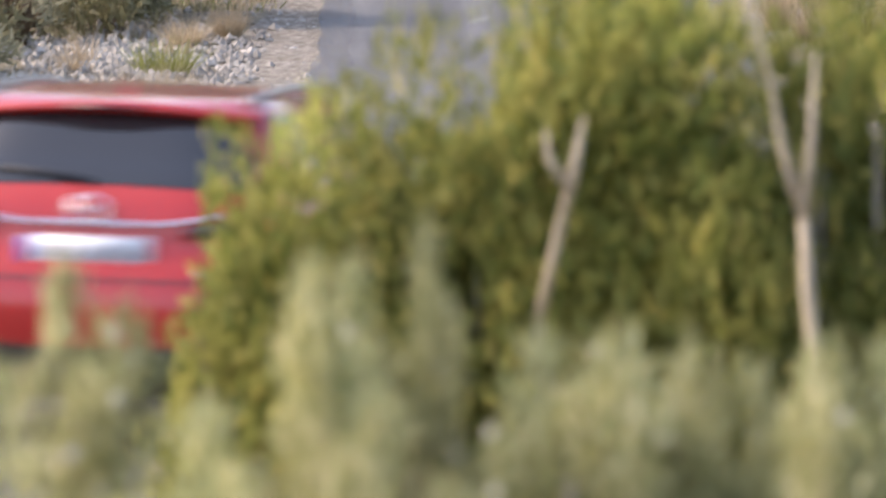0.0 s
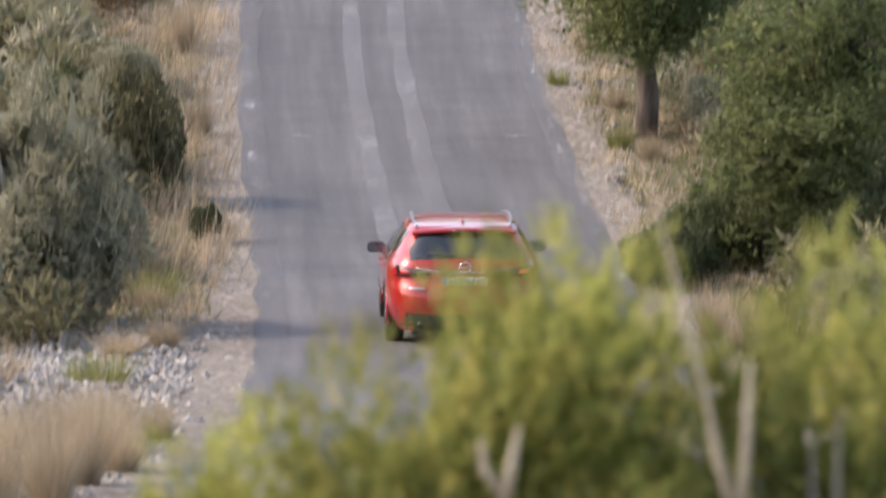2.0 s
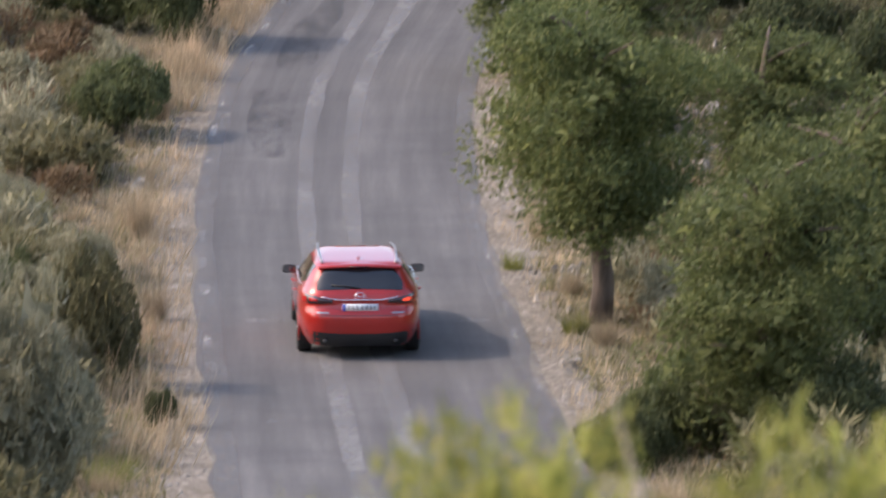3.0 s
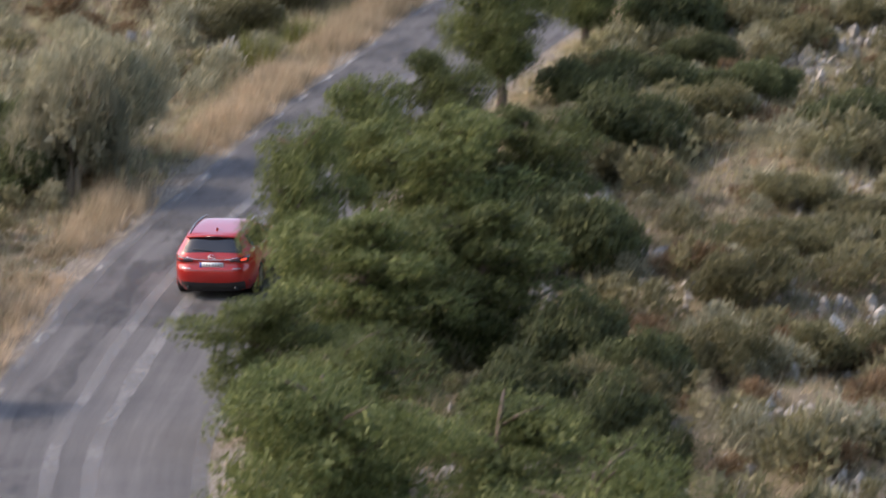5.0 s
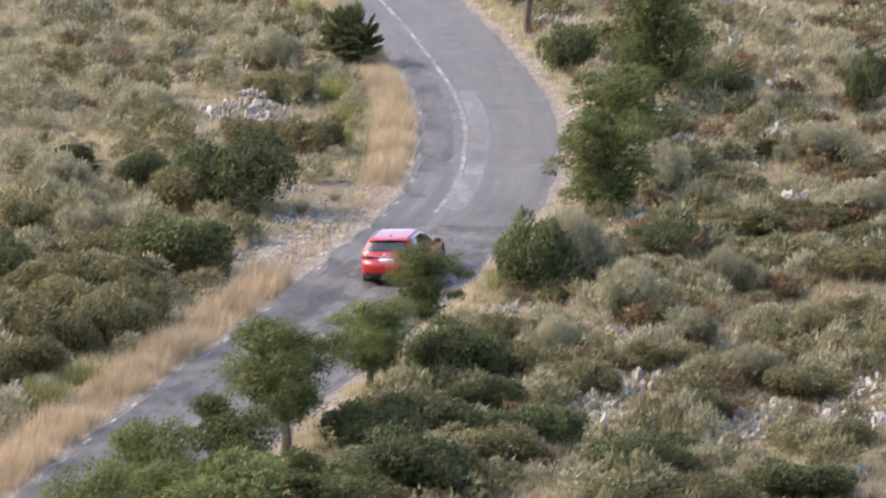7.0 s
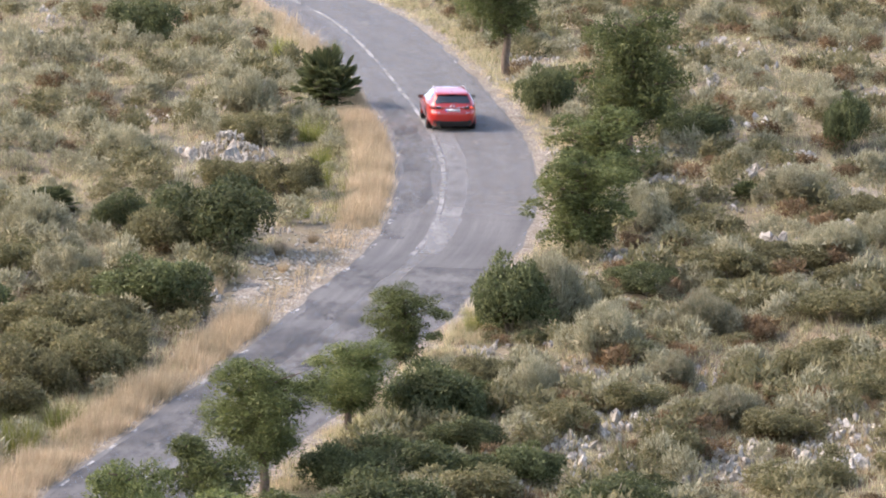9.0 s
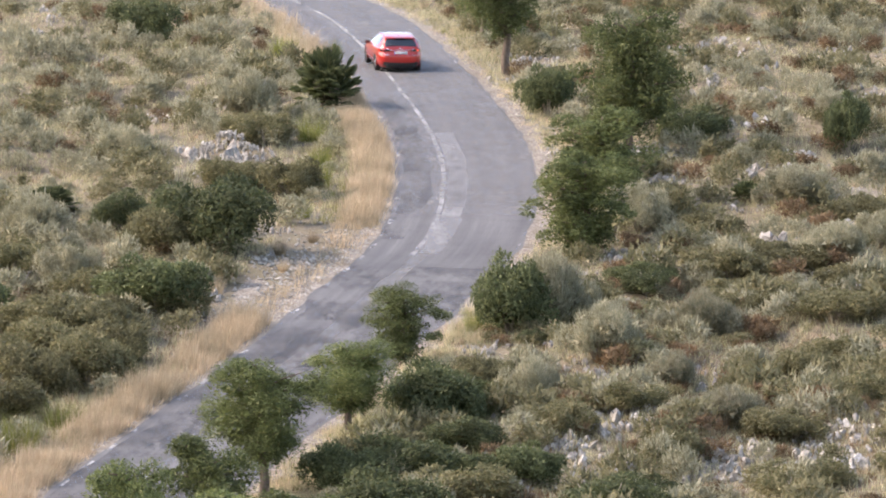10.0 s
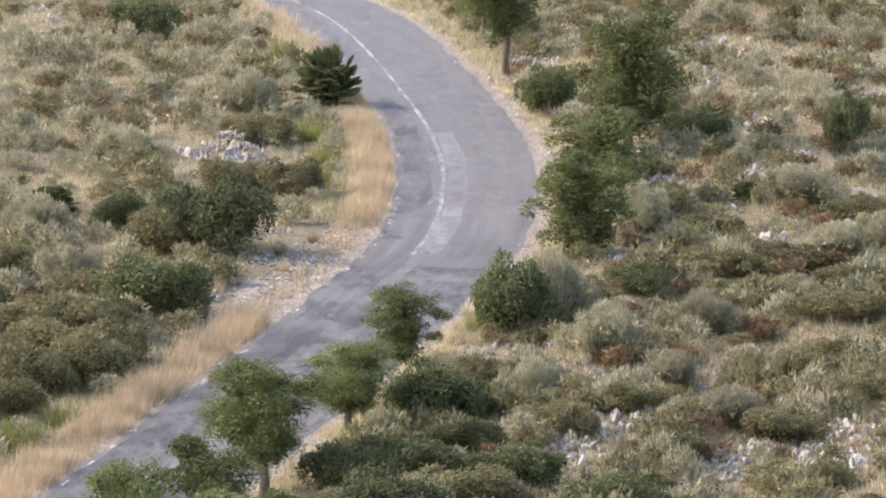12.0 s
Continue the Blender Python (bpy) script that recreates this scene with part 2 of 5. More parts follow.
def ribbon(name, y0, y1, step, offsets, lift, mat, wobble=0.0, label="", parent=None):
    """A strip that follows the road between two offsets across it (metres right of the centre)."""
    ys = np.arange(y0, y1 + 0.001, step)
    rng = np.random.default_rng(int(abs(offsets[0]) * 100) + int(y0) + 7)
    smooth_by = np.array([1.0, 2.0, 3.0, 2.0, 1.0]) / 4.36
    ragged = [np.convolve(rng.normal(0, 1, len(ys) + 4), smooth_by, "valid") * wobble for _ in range(2)]
    verts, uvs, along, last = [], [], 0.0, None
    for k, y in enumerate(ys):
        c, d, right = road_frame(y)
        if last is not None:
            along += np.hypot(*(c - last))
        last = c
        for j, o in enumerate(offsets):
            w = ragged[0][k] if j == 0 else ragged[1][k] if j == len(offsets) - 1 else 0
            if name == "verge" and j == (len(offsets) - 1 if offsets[0] < 0 else 0):
                w = 0                                             # tucked under the asphalt
            if name == "verge" and j < 2 and offsets[0] < 0:      # broad gravel inside the bend
                w -= 1.7 * math.exp(-((y - 177) / 8) ** 2)
            p = c + right * (o + w)
            z = grade(p[1]) + lift
            if name == "verge" and j == (0 if offsets[0] < 0 else len(offsets) - 1):
                z = float(ground_z(p[0], p[1])) - 0.02
            verts.append((p[0], p[1], z))
            uvs.append((o, along))
    faces = grid_faces(len(ys), len(offsets))
    ob = linked(name, verts, faces, mat, parent, label, smooth=True)
    layer = ob.data.uv_layers.new(name="UVMap")
    loops = np.empty(len(ob.data.loops), int)
    ob.data.loops.foreach_get("vertex_index", loops)
    layer.data.foreach_set("uv", np.array(uvs)[loops].ravel())
    return ob


def build_road():
    h = ROAD_WIDTH / 2
    road = ribbon("road", -20, 330, 0.5, [-h, -h + 0.35, -h / 2, 0, h / 2, h - 0.35, h], 0.0, ASPHALT, 0.05)
    tagged(road, "narrow worn grey asphalt country road with ragged edges", "road", kind="structure")
    left = ribbon("verge", -20, 330, 0.5, [-h - 1.5, -h - 0.9, -h - 0.4, -h + 0.15], -0.006, GRAVEL, 0.25)
    right = ribbon("verge", -20, 330, 0.5, [h - 0.15, h + 0.35, h + 0.7, h + 1.05], -0.006, GRAVEL, 0.25)
    for v in (left, right):
        tagged(v, "pale gravel verge beside the asphalt", "verge", kind="structure")
    rng = random.Random(4)
    y = 30.0
    while y < 262:                                        # broken edge line
        if rng.random() < 0.85 and y > 74:
            ribbon("edge_line", y, y + 0.9, 0.3, [-h + 0.05, -h + 0.17], 0.005, LINE_PAINT if y > 100 else FAINT_PAINT, 0.012, parent=road)
        if rng.random() < 0.6 and y > 70:
            ribbon("edge_line", y + 0.5, y + 1.4, 0.3, [h - 0.16, h - 0.08], 0.005, FAINT_PAINT, 0.012, parent=road)
        y += 2.4
    ribbon("repair_strip", 62, 137, 0.5, [-0.70, -0.42], 0.005, PALE_PATCH, 0.018, parent=road, label="pale worn strip along the middle")
    ribbon("repair_strip", 62, 132, 0.5, [0.08, 0.38], 0.005, PALE_PATCH, 0.018, parent=road, label="pale worn strip along the middle")
    for y, o0, o1 in [(61.5, -2.0, -1.1), (75.7, -1.9, -1.15), (85.0, -1.7, -1.15), (84.8, 1.45, 2.0)]:
        ribbon("pale_seam", y, y + 0.2, 0.1, [o0, o1], 0.004, FAINT_PAINT, 0.01, parent=road, label="thin pale seam across the lane")
    ribbon("repair_strip", 137, 181, 0.5, [-0.80, -0.55, -0.30], 0.005, PALE_ASPHALT, 0.02, parent=road, label="pale worn strip along the middle")
    ribbon("centre_line", 180, 300, 0.5, [-0.90, -0.74], 0.007, CENTRE_PAINT, 0.01, parent=road, label="worn white centre line")
    ribbon("repair_strip", 180.5, 206, 0.5, [-0.70, -0.35, 0.0], 0.004, PALE_PATCH, 0.03, parent=road, label="pale repaired strip")


    for y0, y1, o0, o1 in [(183, 216, -2.25, -1.35), (148, 170, -1.3, 0.2), (100, 128, -1.6, -0.9)]:
        ribbon("dark_patch", y0, y1, 0.5, [o0, (o0 + o1) / 2, o1], 0.006, DARK_PATCH, 0.10, parent=road, label="darker stretch of asphalt")
    # paler overlay on the far road, nearly the full width
    ribbon("bleached_stretch", 188, 300, 0.5, [-h + 0.05, -h / 2, 0, h / 2, h - 0.05], 0.002, PALE_ASPHALT, 0.05, parent=road, label="paler stretch of asphalt")
    # darker overlay on the middle stretch, nearly the full width
    ribbon("dark_stretch", 118, 178, 0.5, [-h + 0.2, -h / 2, 0, h / 2, h - 0.2], 0.0025, DARK_PATCH, 0.10, parent=road, label="darker stretch of asphalt")
    for y0, y1, o0, o1 in [(30, 136, -h - 0.03, -h + 0.34), (60, 112, h - 0.30, h + 0.03)]:
        ribbon("crumbled_edge", y0, y1, 0.5, [o0, o1], 0.003, PALE_ASPHALT, 0.03, parent=road, label="pale crumbled edge of the asphalt")


build_ground()
build_road()


# ------------------------------------------------------------------ the car
def paint_material():
    mat, tree, bsdf = material("metallic_red_paint")
    flake = noise_of(tree, 0.004, 2)
    tree.links.new(ramp(tree, flake, [(0.3, (0.34, 0.009, 0.006)), (0.7, (0.45, 0.016, 0.009))]), bsdf.inputs["Base Color"])
    bsdf.inputs["Metallic"].default_value = 0.25
    bsdf.inputs["Roughness"].default_value = 0.32
    bsdf.inputs["Coat Weight"].default_value = 1.0
    bsdf.inputs["Coat Roughness"].default_value = 0.06
    bsdf.inputs["Coat IOR"].default_value = 1.5
    return mat


CAR_RED = paint_material()
CAR_GLASS = plain("tinted_glass", (0.012, 0.014, 0.016), 0.06, 0.0, 0.6)
CAR_BLACK = plain("black_plastic", (0.018, 0.018, 0.019), 0.55, speck=0.3)
RUBBER = plain("tyre_rubber", (0.022, 0.021, 0.020), 0.85, speck=0.4)
CHROME = plain("chrome", (0.75, 0.75, 0.76), 0.12, 1.0)
ALLOY = plain("alloy", (0.35, 0.35, 0.36), 0.35, 0.9)
LAMP_RED = plain("red_lamp_cover", (0.40, 0.012, 0.012), 0.15, 0.0, 0.8)
LAMP_DARK = plain("smoked_lamp_cover", (0.035, 0.010, 0.012), 0.12, 0.0, 0.8)
PLATE_WHITE = plain("plate_white", (0.72, 0.73, 0.75), 0.45, speck=0.1)
PLATE_BLUE = plain("plate_blue", (0.03, 0.10, 0.45), 0.45)
INK = plain("plate_ink", (0.16, 0.16, 0.18), 0.6)


def lamp_glow():
    mat, tree, bsdf = material("lit_tail_lamp")
    bsdf.inputs["Base Color"].default_value = (0.6, 0.03, 0.02, 1)
    bsdf.inputs["Emission Color"].default_value = (1.0, 0.10, 0.04, 1)
    bsdf.inputs["Emission Strength"].default_value = 0.9
    return mat


LAMP_LIT = lamp_glow()

# the body by height: half width, rear end and front end, metres from the rear axle
BODY_WIDTH = spline([(0.20, 0.80), (0.32, 0.87), (0.45, 0.905), (0.60, 0.92), (0.72, 0.92), (0.85, 0.91), (0.95, 0.885), (1.04, 0.835),
                     (1.15, 0.775), (1.30, 0.69), (1.36, 0.645), (1.385, 0.62), (1.40, 0.595), (1.412, 0.56), (1.424, 0.50), (1.435, 0.38)])
BODY_REAR = spline([(0.20, -0.90), (0.32, -0.985), (0.45, -1.02), (0.60, -1.03), (0.70, -1.01), (0.78, -0.955), (0.90, -0.95), (1.02, -0.90),
                    (1.15, -0.77), (1.30, -0.64), (1.36, -0.58), (1.385, -0.50), (1.40, -0.30), (1.412, -0.05), (1.424, 0.15), (1.435, 0.45)])
BODY_FRONT = spline([(0.20, 3.55), (0.32, 3.68), (0.45, 3.72), (0.60, 3.70), (0.72, 3.60), (0.85, 3.05), (0.95, 2.25), (1.04, 1.98),
                     (1.15, 1.70), (1.30, 1.30), (1.36, 1.15), (1.385, 1.10), (1.40, 1.05), (1.412, 0.98), (1.424, 0.92), (1.435, 0.85)])
POWER = 5.5


def rear_at(x, z):
    """How far back the body's rear surface lies."""
    w, r, f = float(BODY_WIDTH(z)), float(BODY_REAR(z)), float(BODY_FRONT(z))
    mid, half = (r + f) / 2, (f - r) / 2
    return mid - half * max(0.0, 1 - abs(x / w) ** POWER) ** (1 / POWER) if abs(x) < w else mid


def side_at(y, z):
    """Half width of the body there."""
    w, r, f = float(BODY_WIDTH(z)), float(BODY_REAR(z)), float(BODY_FRONT(z))
    mid, half = (r + f) / 2, (f - r) / 2
    u = abs((y - mid) / half)
    return w * max(0.0, 1 - u ** POWER) ** (1 / POWER) if u < 1 else 0.0


def box_bm(size, at=(0, 0, 0), bevel=0.0, turn=None):
    bm = bmesh.new()
    bmesh.ops.create_cube(bm, size=1)
    bmesh.ops.scale(bm, vec=size, verts=bm.verts)
    if bevel:
        bmesh.ops.bevel(bm, geom=bm.edges[:], offset=bevel, segments=2, affect="EDGES")
    if turn:
        bmesh.ops.rotate(bm, matrix=turn, verts=bm.verts)
    bmesh.ops.translate(bm, vec=at, verts=bm.verts)
    return bm


def rear_patch(name, x0, x1, z_low, z_high, proud, mat, parent, label="", cols=14, rows=5):
    """A panel that follows the rear of the body; z_low and z_high are heights over x."""
    verts = []
    for i in range(rows):
        for j in range(cols):
            x = x0 + (x1 - x0) * j / (cols - 1)
            z = z_low(x) + (z_high(x) - z_low(x)) * i / (rows - 1)
            rim = 0.4 if i in (0, rows - 1) or j in (0, cols - 1) else 1.0
            verts.append((x, rear_at(x, z) - proud * rim, z))
    return linked(name, verts, grid_faces(rows, cols), mat, parent, label, smooth=True)


def side_patch(name, side, y0, y1, z_low, z_high, proud, mat, parent, label="", cols=12, rows=4):
    verts = []
    for i in range(rows):
        for j in range(cols):
            y = y0 + (y1 - y0) * j / (cols - 1)
            z = z_low(y) + (z_high(y) - z_low(y)) * i / (rows - 1)
            verts.append((side * (side_at(y, z) + proud), y, z))
    faces = grid_faces(rows, cols)
    return linked(name, verts, faces if side > 0 else faces[:, ::-1], mat, parent, label, smooth=True)


def tube_bm(points, radius, sides=8):
    """A round bar along points; radius is one number or one for each point."""
    bm = bmesh.new()
    rings = []
    pts = [Vector(p) for p in points]
    last, q = None, None
    for i, p in enumerate(pts):
        d = (pts[min(i + 1, len(pts) - 1)] - pts[max(i - 1, 0)]).normalized()
        q = last.rotation_difference(d) @ q if q else d.to_track_quat("Z", "Y")     # no twist from ring to ring
        last = d
        r = radius[i] if isinstance(radius, (list, tuple)) else radius
        rings.append([bm.verts.new(p + q @ Vector((r * math.cos(2 * math.pi * k / sides), r * math.sin(2 * math.pi * k / sides), 0))) for k in range(sides)])
    for a, b in zip(rings, rings[1:]):
        for k in range(sides):
            bm.faces.new((a[k], a[(k + 1) % sides], b[(k + 1) % sides], b[k]))
    bm.faces.new(rings[0][::-1])
    bm.faces.new(rings[-1])
    return bm


def lathe_bm(profile, sides=32):
    """Turned round the x axis; profile rows are (x, radius)."""
    bm = bmesh.new()
    rings = [[bm.verts.new((x, r * math.cos(2 * math.pi * k / sides), r * math.sin(2 * math.pi * k / sides))) for k in range(sides)] for x, r in profile]
    for a, b in zip(rings, rings[1:]):
        for k in range(sides):
            bm.faces.new((a[k], a[(k + 1) % sides], b[(k + 1) % sides], b[k]))
    return bm


def build_wheel(car, side, y):
    tyre = part("wheel", lathe_bm([(-0.09, 0.22), (-0.108, 0.25), (-0.11, 0.30), (-0.095, 0.325), (-0.05, 0.333), (0.05, 0.333), (0.095, 0.325), (0.11, 0.30), (0.108, 0.25), (0.09, 0.22), (-0.09, 0.22)]), RUBBER, car, "black road tyre on an alloy rim")
    tyre.location = (side * 0.795, y, 0.333)
    rim = bmesh.new()
    x = side * 0.075
    for k in range(5):                                    # five spokes
        a = 2 * math.pi * k / 5
        spoke = bmesh.ops.create_cube(rim, size=1)["verts"]
        bmesh.ops.scale(rim, vec=(0.03, 0.055, 0.21), verts=spoke)
        bmesh.ops.translate(rim, vec=(x, 0, 0.115), verts=spoke)
        bmesh.ops.rotate(rim, matrix=Matrix.Rotation(a, 3, "X"), verts=spoke)
    part("rim", rim, ALLOY, tyre, "five-spoke alloy rim", smooth=False)
    part("hub", lathe_bm([(x - 0.03, 0.0), (x - 0.03, 0.05), (x + side * 0.02, 0.05), (x + side * 0.03, 0.0)], 16), ALLOY, tyre)
    part("brake_disc", lathe_bm([(-side * 0.02, 0.06), (-side * 0.02, 0.16), (-side * 0.03, 0.16), (-side * 0.03, 0.06)], 20), CAR_BLACK, tyre)
    return tyre


def build_car():
    car = tagged(new("estate_car"), "metallic red estate car driving uphill along the road", "car")
    levels = np.concatenate([np.linspace(0.20, 0.98, 22), np.linspace(1.02, 1.38, 12), np.linspace(1.39, 1.435, 6)])
    n = 128
    verts, keep = [], []
    for z in levels:
        w, r, f = float(BODY_WIDTH(z)), float(BODY_REAR(z)), float(BODY_FRONT(z))
        mid, half = (r + f) / 2, (f - r) / 2
        for k in range(n):
            a = 2 * math.pi * k / n
            c, s = math.cos(a), math.sin(a)
            m = (abs(c) ** POWER + abs(s) ** POWER) ** (-1 / POWER)
            verts.append((w * c * m, mid + half * s * m, z))
    for i in range(len(levels) - 1):
        for k in range(n):
            f = (i * n + k, i * n + (k + 1) % n, (i + 1) * n + (k + 1) % n, (i + 1) * n + k)
            p = sum((Vector(verts[v]) for v in f), Vector()) / 4
            arch = any(math.hypot(p.y - y, p.z - 0.34) < 0.385 for y in (0.0, 2.75)) and abs(p.x) > 0.5
            if not arch:
                keep.append(f)
    keep.append(tuple(range((len(levels) - 1) * n, len(levels) * n)))
    body = linked("body", verts, keep, CAR_RED, car, "glossy metallic red bodywork", smooth=True)
    part("underbody", box_bm((1.45, 4.3, 0.30), (0, 1.35, 0.36), 0.05), CAR_BLACK, car)
    for y in (0.0, 2.75):
        for side in (-1, 1):
            ring = [(side * 0.885, y + 0.375 * math.cos(b), 0.34 + 0.375 * math.sin(b)) for b in np.linspace(-0.35, math.pi + 0.35, 18)]
            part("wheel_arch", tube_bm(ring, 0.012), CAR_RED, car)
    # rear window, spoiler and tailgate details
    rear_patch("rear_window", -0.635, 0.635, lambda x: 1.045 - 0.02 * (x / 0.6) ** 2, lambda x: 1.325 - 0.03 * (x / 0.6) ** 2 - 0.16 * max(0, abs(x) - 0.52) / 0.115,
               0.012, CAR_GLASS, car, "dark tinted rear window", 24, 8)
    bm = bmesh.new()
    for y, z, w in ((-0.36, 1.399, 0.57), (-0.60, 1.378, 0.605), (-0.70, 1.362, 0.60), (-0.70, 1.335, 0.60), (-0.52, 1.325, 0.60)):
        row = [bm.verts.new((w * u, y + 0.07 * u * u, z - 0.035 * u * u)) for u in np.linspace(-1, 1, 13)]
    bm.verts.ensure_lookup_table()
    for i in range(4):
        for j in range(12):
            bm.faces.new([bm.verts[i * 13 + j], bm.verts[i * 13 + j + 1], bm.verts[(i + 1) * 13 + j + 1], bm.verts[(i + 1) * 13 + j]])
    part("spoiler", bm, CAR_RED, car, "red roof spoiler over the rear window")
    part("high_brake_lamp", box_bm((0.30, 0.012, 0.014), (0, -0.705, 1.348), 0.003), LAMP_DARK, car)
    wiper = part("rear_wiper", tube_bm([(0.0, rear_at(0, 1.06) - 0.03, 1.06), (-0.22, rear_at(0, 1.09) - 0.03, 1.085), (-0.42, rear_at(0, 1.10) - 0.025, 1.10)], 0.009), CAR_BLACK, car)
    strip = [(x, rear_at(x, 0.905) - 0.016, 0.893 + 0.05 * max(0, (abs(x) - 0.26) / 0.30) ** 1.6) for x in np.linspace(-0.56, 0.56, 25)]
    part("chrome_strip", tube_bm(strip, 0.0095, 6), CHROME, car, "slim chrome strip across the tailgate")
    ring = [(0.072 * math.cos(b), rear_at(0, 0.94) - 0.02, 0.945 + 0.055 * math.sin(b)) for b in np.linspace(0, 2 * math.pi, 22)]
    badge = part("badge", tube_bm(ring, 0.0085, 6), CHROME, car, "plain oval chrome badge")
    part("badge_bar", tube_bm([(-0.06, rear_at(0, 0.94) - 0.022, 0.96), (0, rear_at(0, 0.94) - 0.024, 0.935), (0.06, rear_at(0, 0.94) - 0.022, 0.96)], 0.008, 6), CHROME, badge)
    rear_patch("tailgate_recess", -0.36, 0.36, lambda x: 0.715, lambda x: 0.872, 0.004, CAR_RED, car, "red number plate panel", 10, 3)
    y_plate = rear_at(0, 0.78) - 0.026
    plate = part("number_plate", box_bm((0.52, 0.012, 0.11), (0, y_plate, 0.785), 0.004), PLATE_WHITE, car, "white number plate with a blue end and unreadable bars")
    part("plate_band", box_bm((0.045, 0.006, 0.106), (-0.234, y_plate - 0.006, 0.785)), PLATE_BLUE, plate)
    for x, w in ((-0.165, 0.045), (-0.105, 0.045), (-0.045, 0.045), (0.035, 0.045), (0.095, 0.045), (0.155, 0.045), (0.213, 0.04)):
        part("plate_bar", box_bm((w * 0.62, 0.004, 0.052), (x, y_plate - 0.0065, 0.785)), INK, plate)
    for side in (-1, 1):
        name = "tail_lamp"
        x0, x1 = (0.40, 0.80) if side > 0 else (-0.80, -0.40)
        low = lambda x: 0.825 + 0.02 * (0.80 - abs(x)) / 0.4
        high = lambda x: 0.975 - 0.085 * ((0.80 - abs(x)) / 0.4)
        lamp = rear_patch(name, x0, x1, low, high, 0.016, LAMP_DARK, car, "smoked red wraparound tail lamp", 14, 5)
        g0, g1 = (0.615, 0.755) if side > 0 else (-0.755, -0.615)
        rear_patch("lamp_light", g0, g1, lambda x: low(x) + 0.025, lambda x: high(x) - 0.02, 0.022, LAMP_LIT if side > 0 else LAMP_RED, lamp, "red tail light", 8, 4)
        side_patch("lamp_return", side, -0.93, -0.62, lambda y: 0.835, lambda y: 0.96 - 0.06 * (y + 0.93) / 0.3, 0.006, LAMP_RED, lamp, "", 8, 3)
        r0, r1 = (0.46, 0.64) if side > 0 else (-0.64, -0.46)
        rear_patch("reflector", r0, r1, lambda x: 0.700, lambda x: 0.722, 0.010, ALLOY, car, "dull metal bumper trim", 8, 3)
        part("exhaust", tube_bm([(side * 0.52, -0.80, 0.295), (side * 0.52, -1.035, 0.29)], 0.036, 14), CAR_BLACK, car, "dark tailpipe")
        rail = [(side * (0.575 - 0.03 * u * u), 0.45 + 0.95 * u, 1.438 - 0.05 * u * u) for u in np.linspace(-1, 1, 13)]
        part("roof_rail", tube_bm(rail, 0.016), ALLOY, car, "satin metal roof rail")
        # side windows
        for y0, y1 in ((-0.45, 0.05), (0.12, 0.92), (1.0, 1.75)):
            top = lambda y: 1.335 if y < 0.9 else 1.335 - 0.30 * (y - 0.9) / 0.85
            side_patch("side_window", side, y0, y1, lambda y: 1.02 + (0.09 * (0.05 - y) / 0.5 if y < 0.05 else 0), lambda y: max(1.04, top(y)), 0.006, CAR_GLASS, car, "dark tinted side window")
        sill = [(side * (side_at(y, 1.0) + 0.008), y, 1.0 + (0.08 * (0.0 - y) / 0.5 if y < 0.0 else 0)) for y in np.linspace(-0.5, 1.8, 20)]
        part("window_trim", tube_bm(sill, 0.010, 6), CHROME, car)
        side_patch("door_seam", side, 1.0, 1.012, lambda y: 0.35, lambda y: 1.0, 0.003, CAR_BLACK, car, "", 2, 8)
        side_patch("door_seam", side, 0.10, 0.112, lambda y: 0.62, lambda y: 1.0, 0.003, CAR_BLACK, car, "", 2, 8)
        side_patch("sill_trim", side, 0.42, 2.34, lambda y: 0.21, lambda y: 0.30, 0.008, CAR_BLACK, car, "", 12, 3)
        for y in (0.30, 1.20):
            part("door_handle", tube_bm([(side * (side_at(y, 0.86) + 0.02), y, 0.86), (side * (side_at(y, 0.86) + 0.035), y + 0.09, 0.865), (side * (side_at(y, 0.86) + 0.02), y + 0.18, 0.86)], 0.013, 6), CAR_RED, car)
        # mirror: housing, glass and foot
        m = bmesh.new()
        bmesh.ops.create_uvsphere(m, u_segments=16, v_segments=10, radius=1)
        for v in m.verts:
            k = (abs(v.co.x) ** 4 + abs(v.co.z) ** 4) ** 0.25 / max(1e-6, math.hypot(v.co.x, v.co.z))
            v.co = Vector((v.co.x / max(k, 0.3) * 0.105, v.co.y * 0.085 if v.co.y > 0 else v.co.y * 0.025, v.co.z / max(k, 0.3) * 0.066))
        bmesh.ops.translate(m, vec=(side * 0.965, 1.80, 0.945), verts=m.verts)
        mirror = part("wing_mirror", m, CAR_BLACK, car, "dark wing mirror")
        g = bmesh.new()
        bmesh.ops.create_circle(g, cap_ends=True, segments=16, radius=1)
        for v in g.verts:
            v.co = Vector((v.co.x * 0.095, 0, v.co.y * 0.060))
        bmesh.ops.translate(g, vec=(side * 0.965, 1.772, 0.945), verts=g.verts)
        part("mirror_glass", g, plain("mirror", (0.25, 0.27, 0.29), 0.05, 1.0), mirror)
        part("mirror_foot", tube_bm([(side * 0.80, 1.83, 0.93), (side * 0.90, 1.82, 0.94)], 0.025), CAR_BLACK, mirror)
    # bumper foot, fin
    rear_patch("diffuser", -0.785, 0.785, lambda x: 0.201, lambda x: 0.40 + 0.03 * (x / 0.7) ** 2, 0.014, CAR_BLACK, car, "black lower bumper", 16, 4)
    rear_patch("bumper_seam", -0.78, 0.78, lambda x: 0.665, lambda x: 0.675, 0.003, CAR_BLACK, car, "", 16, 2)
    fin = bmesh.new()
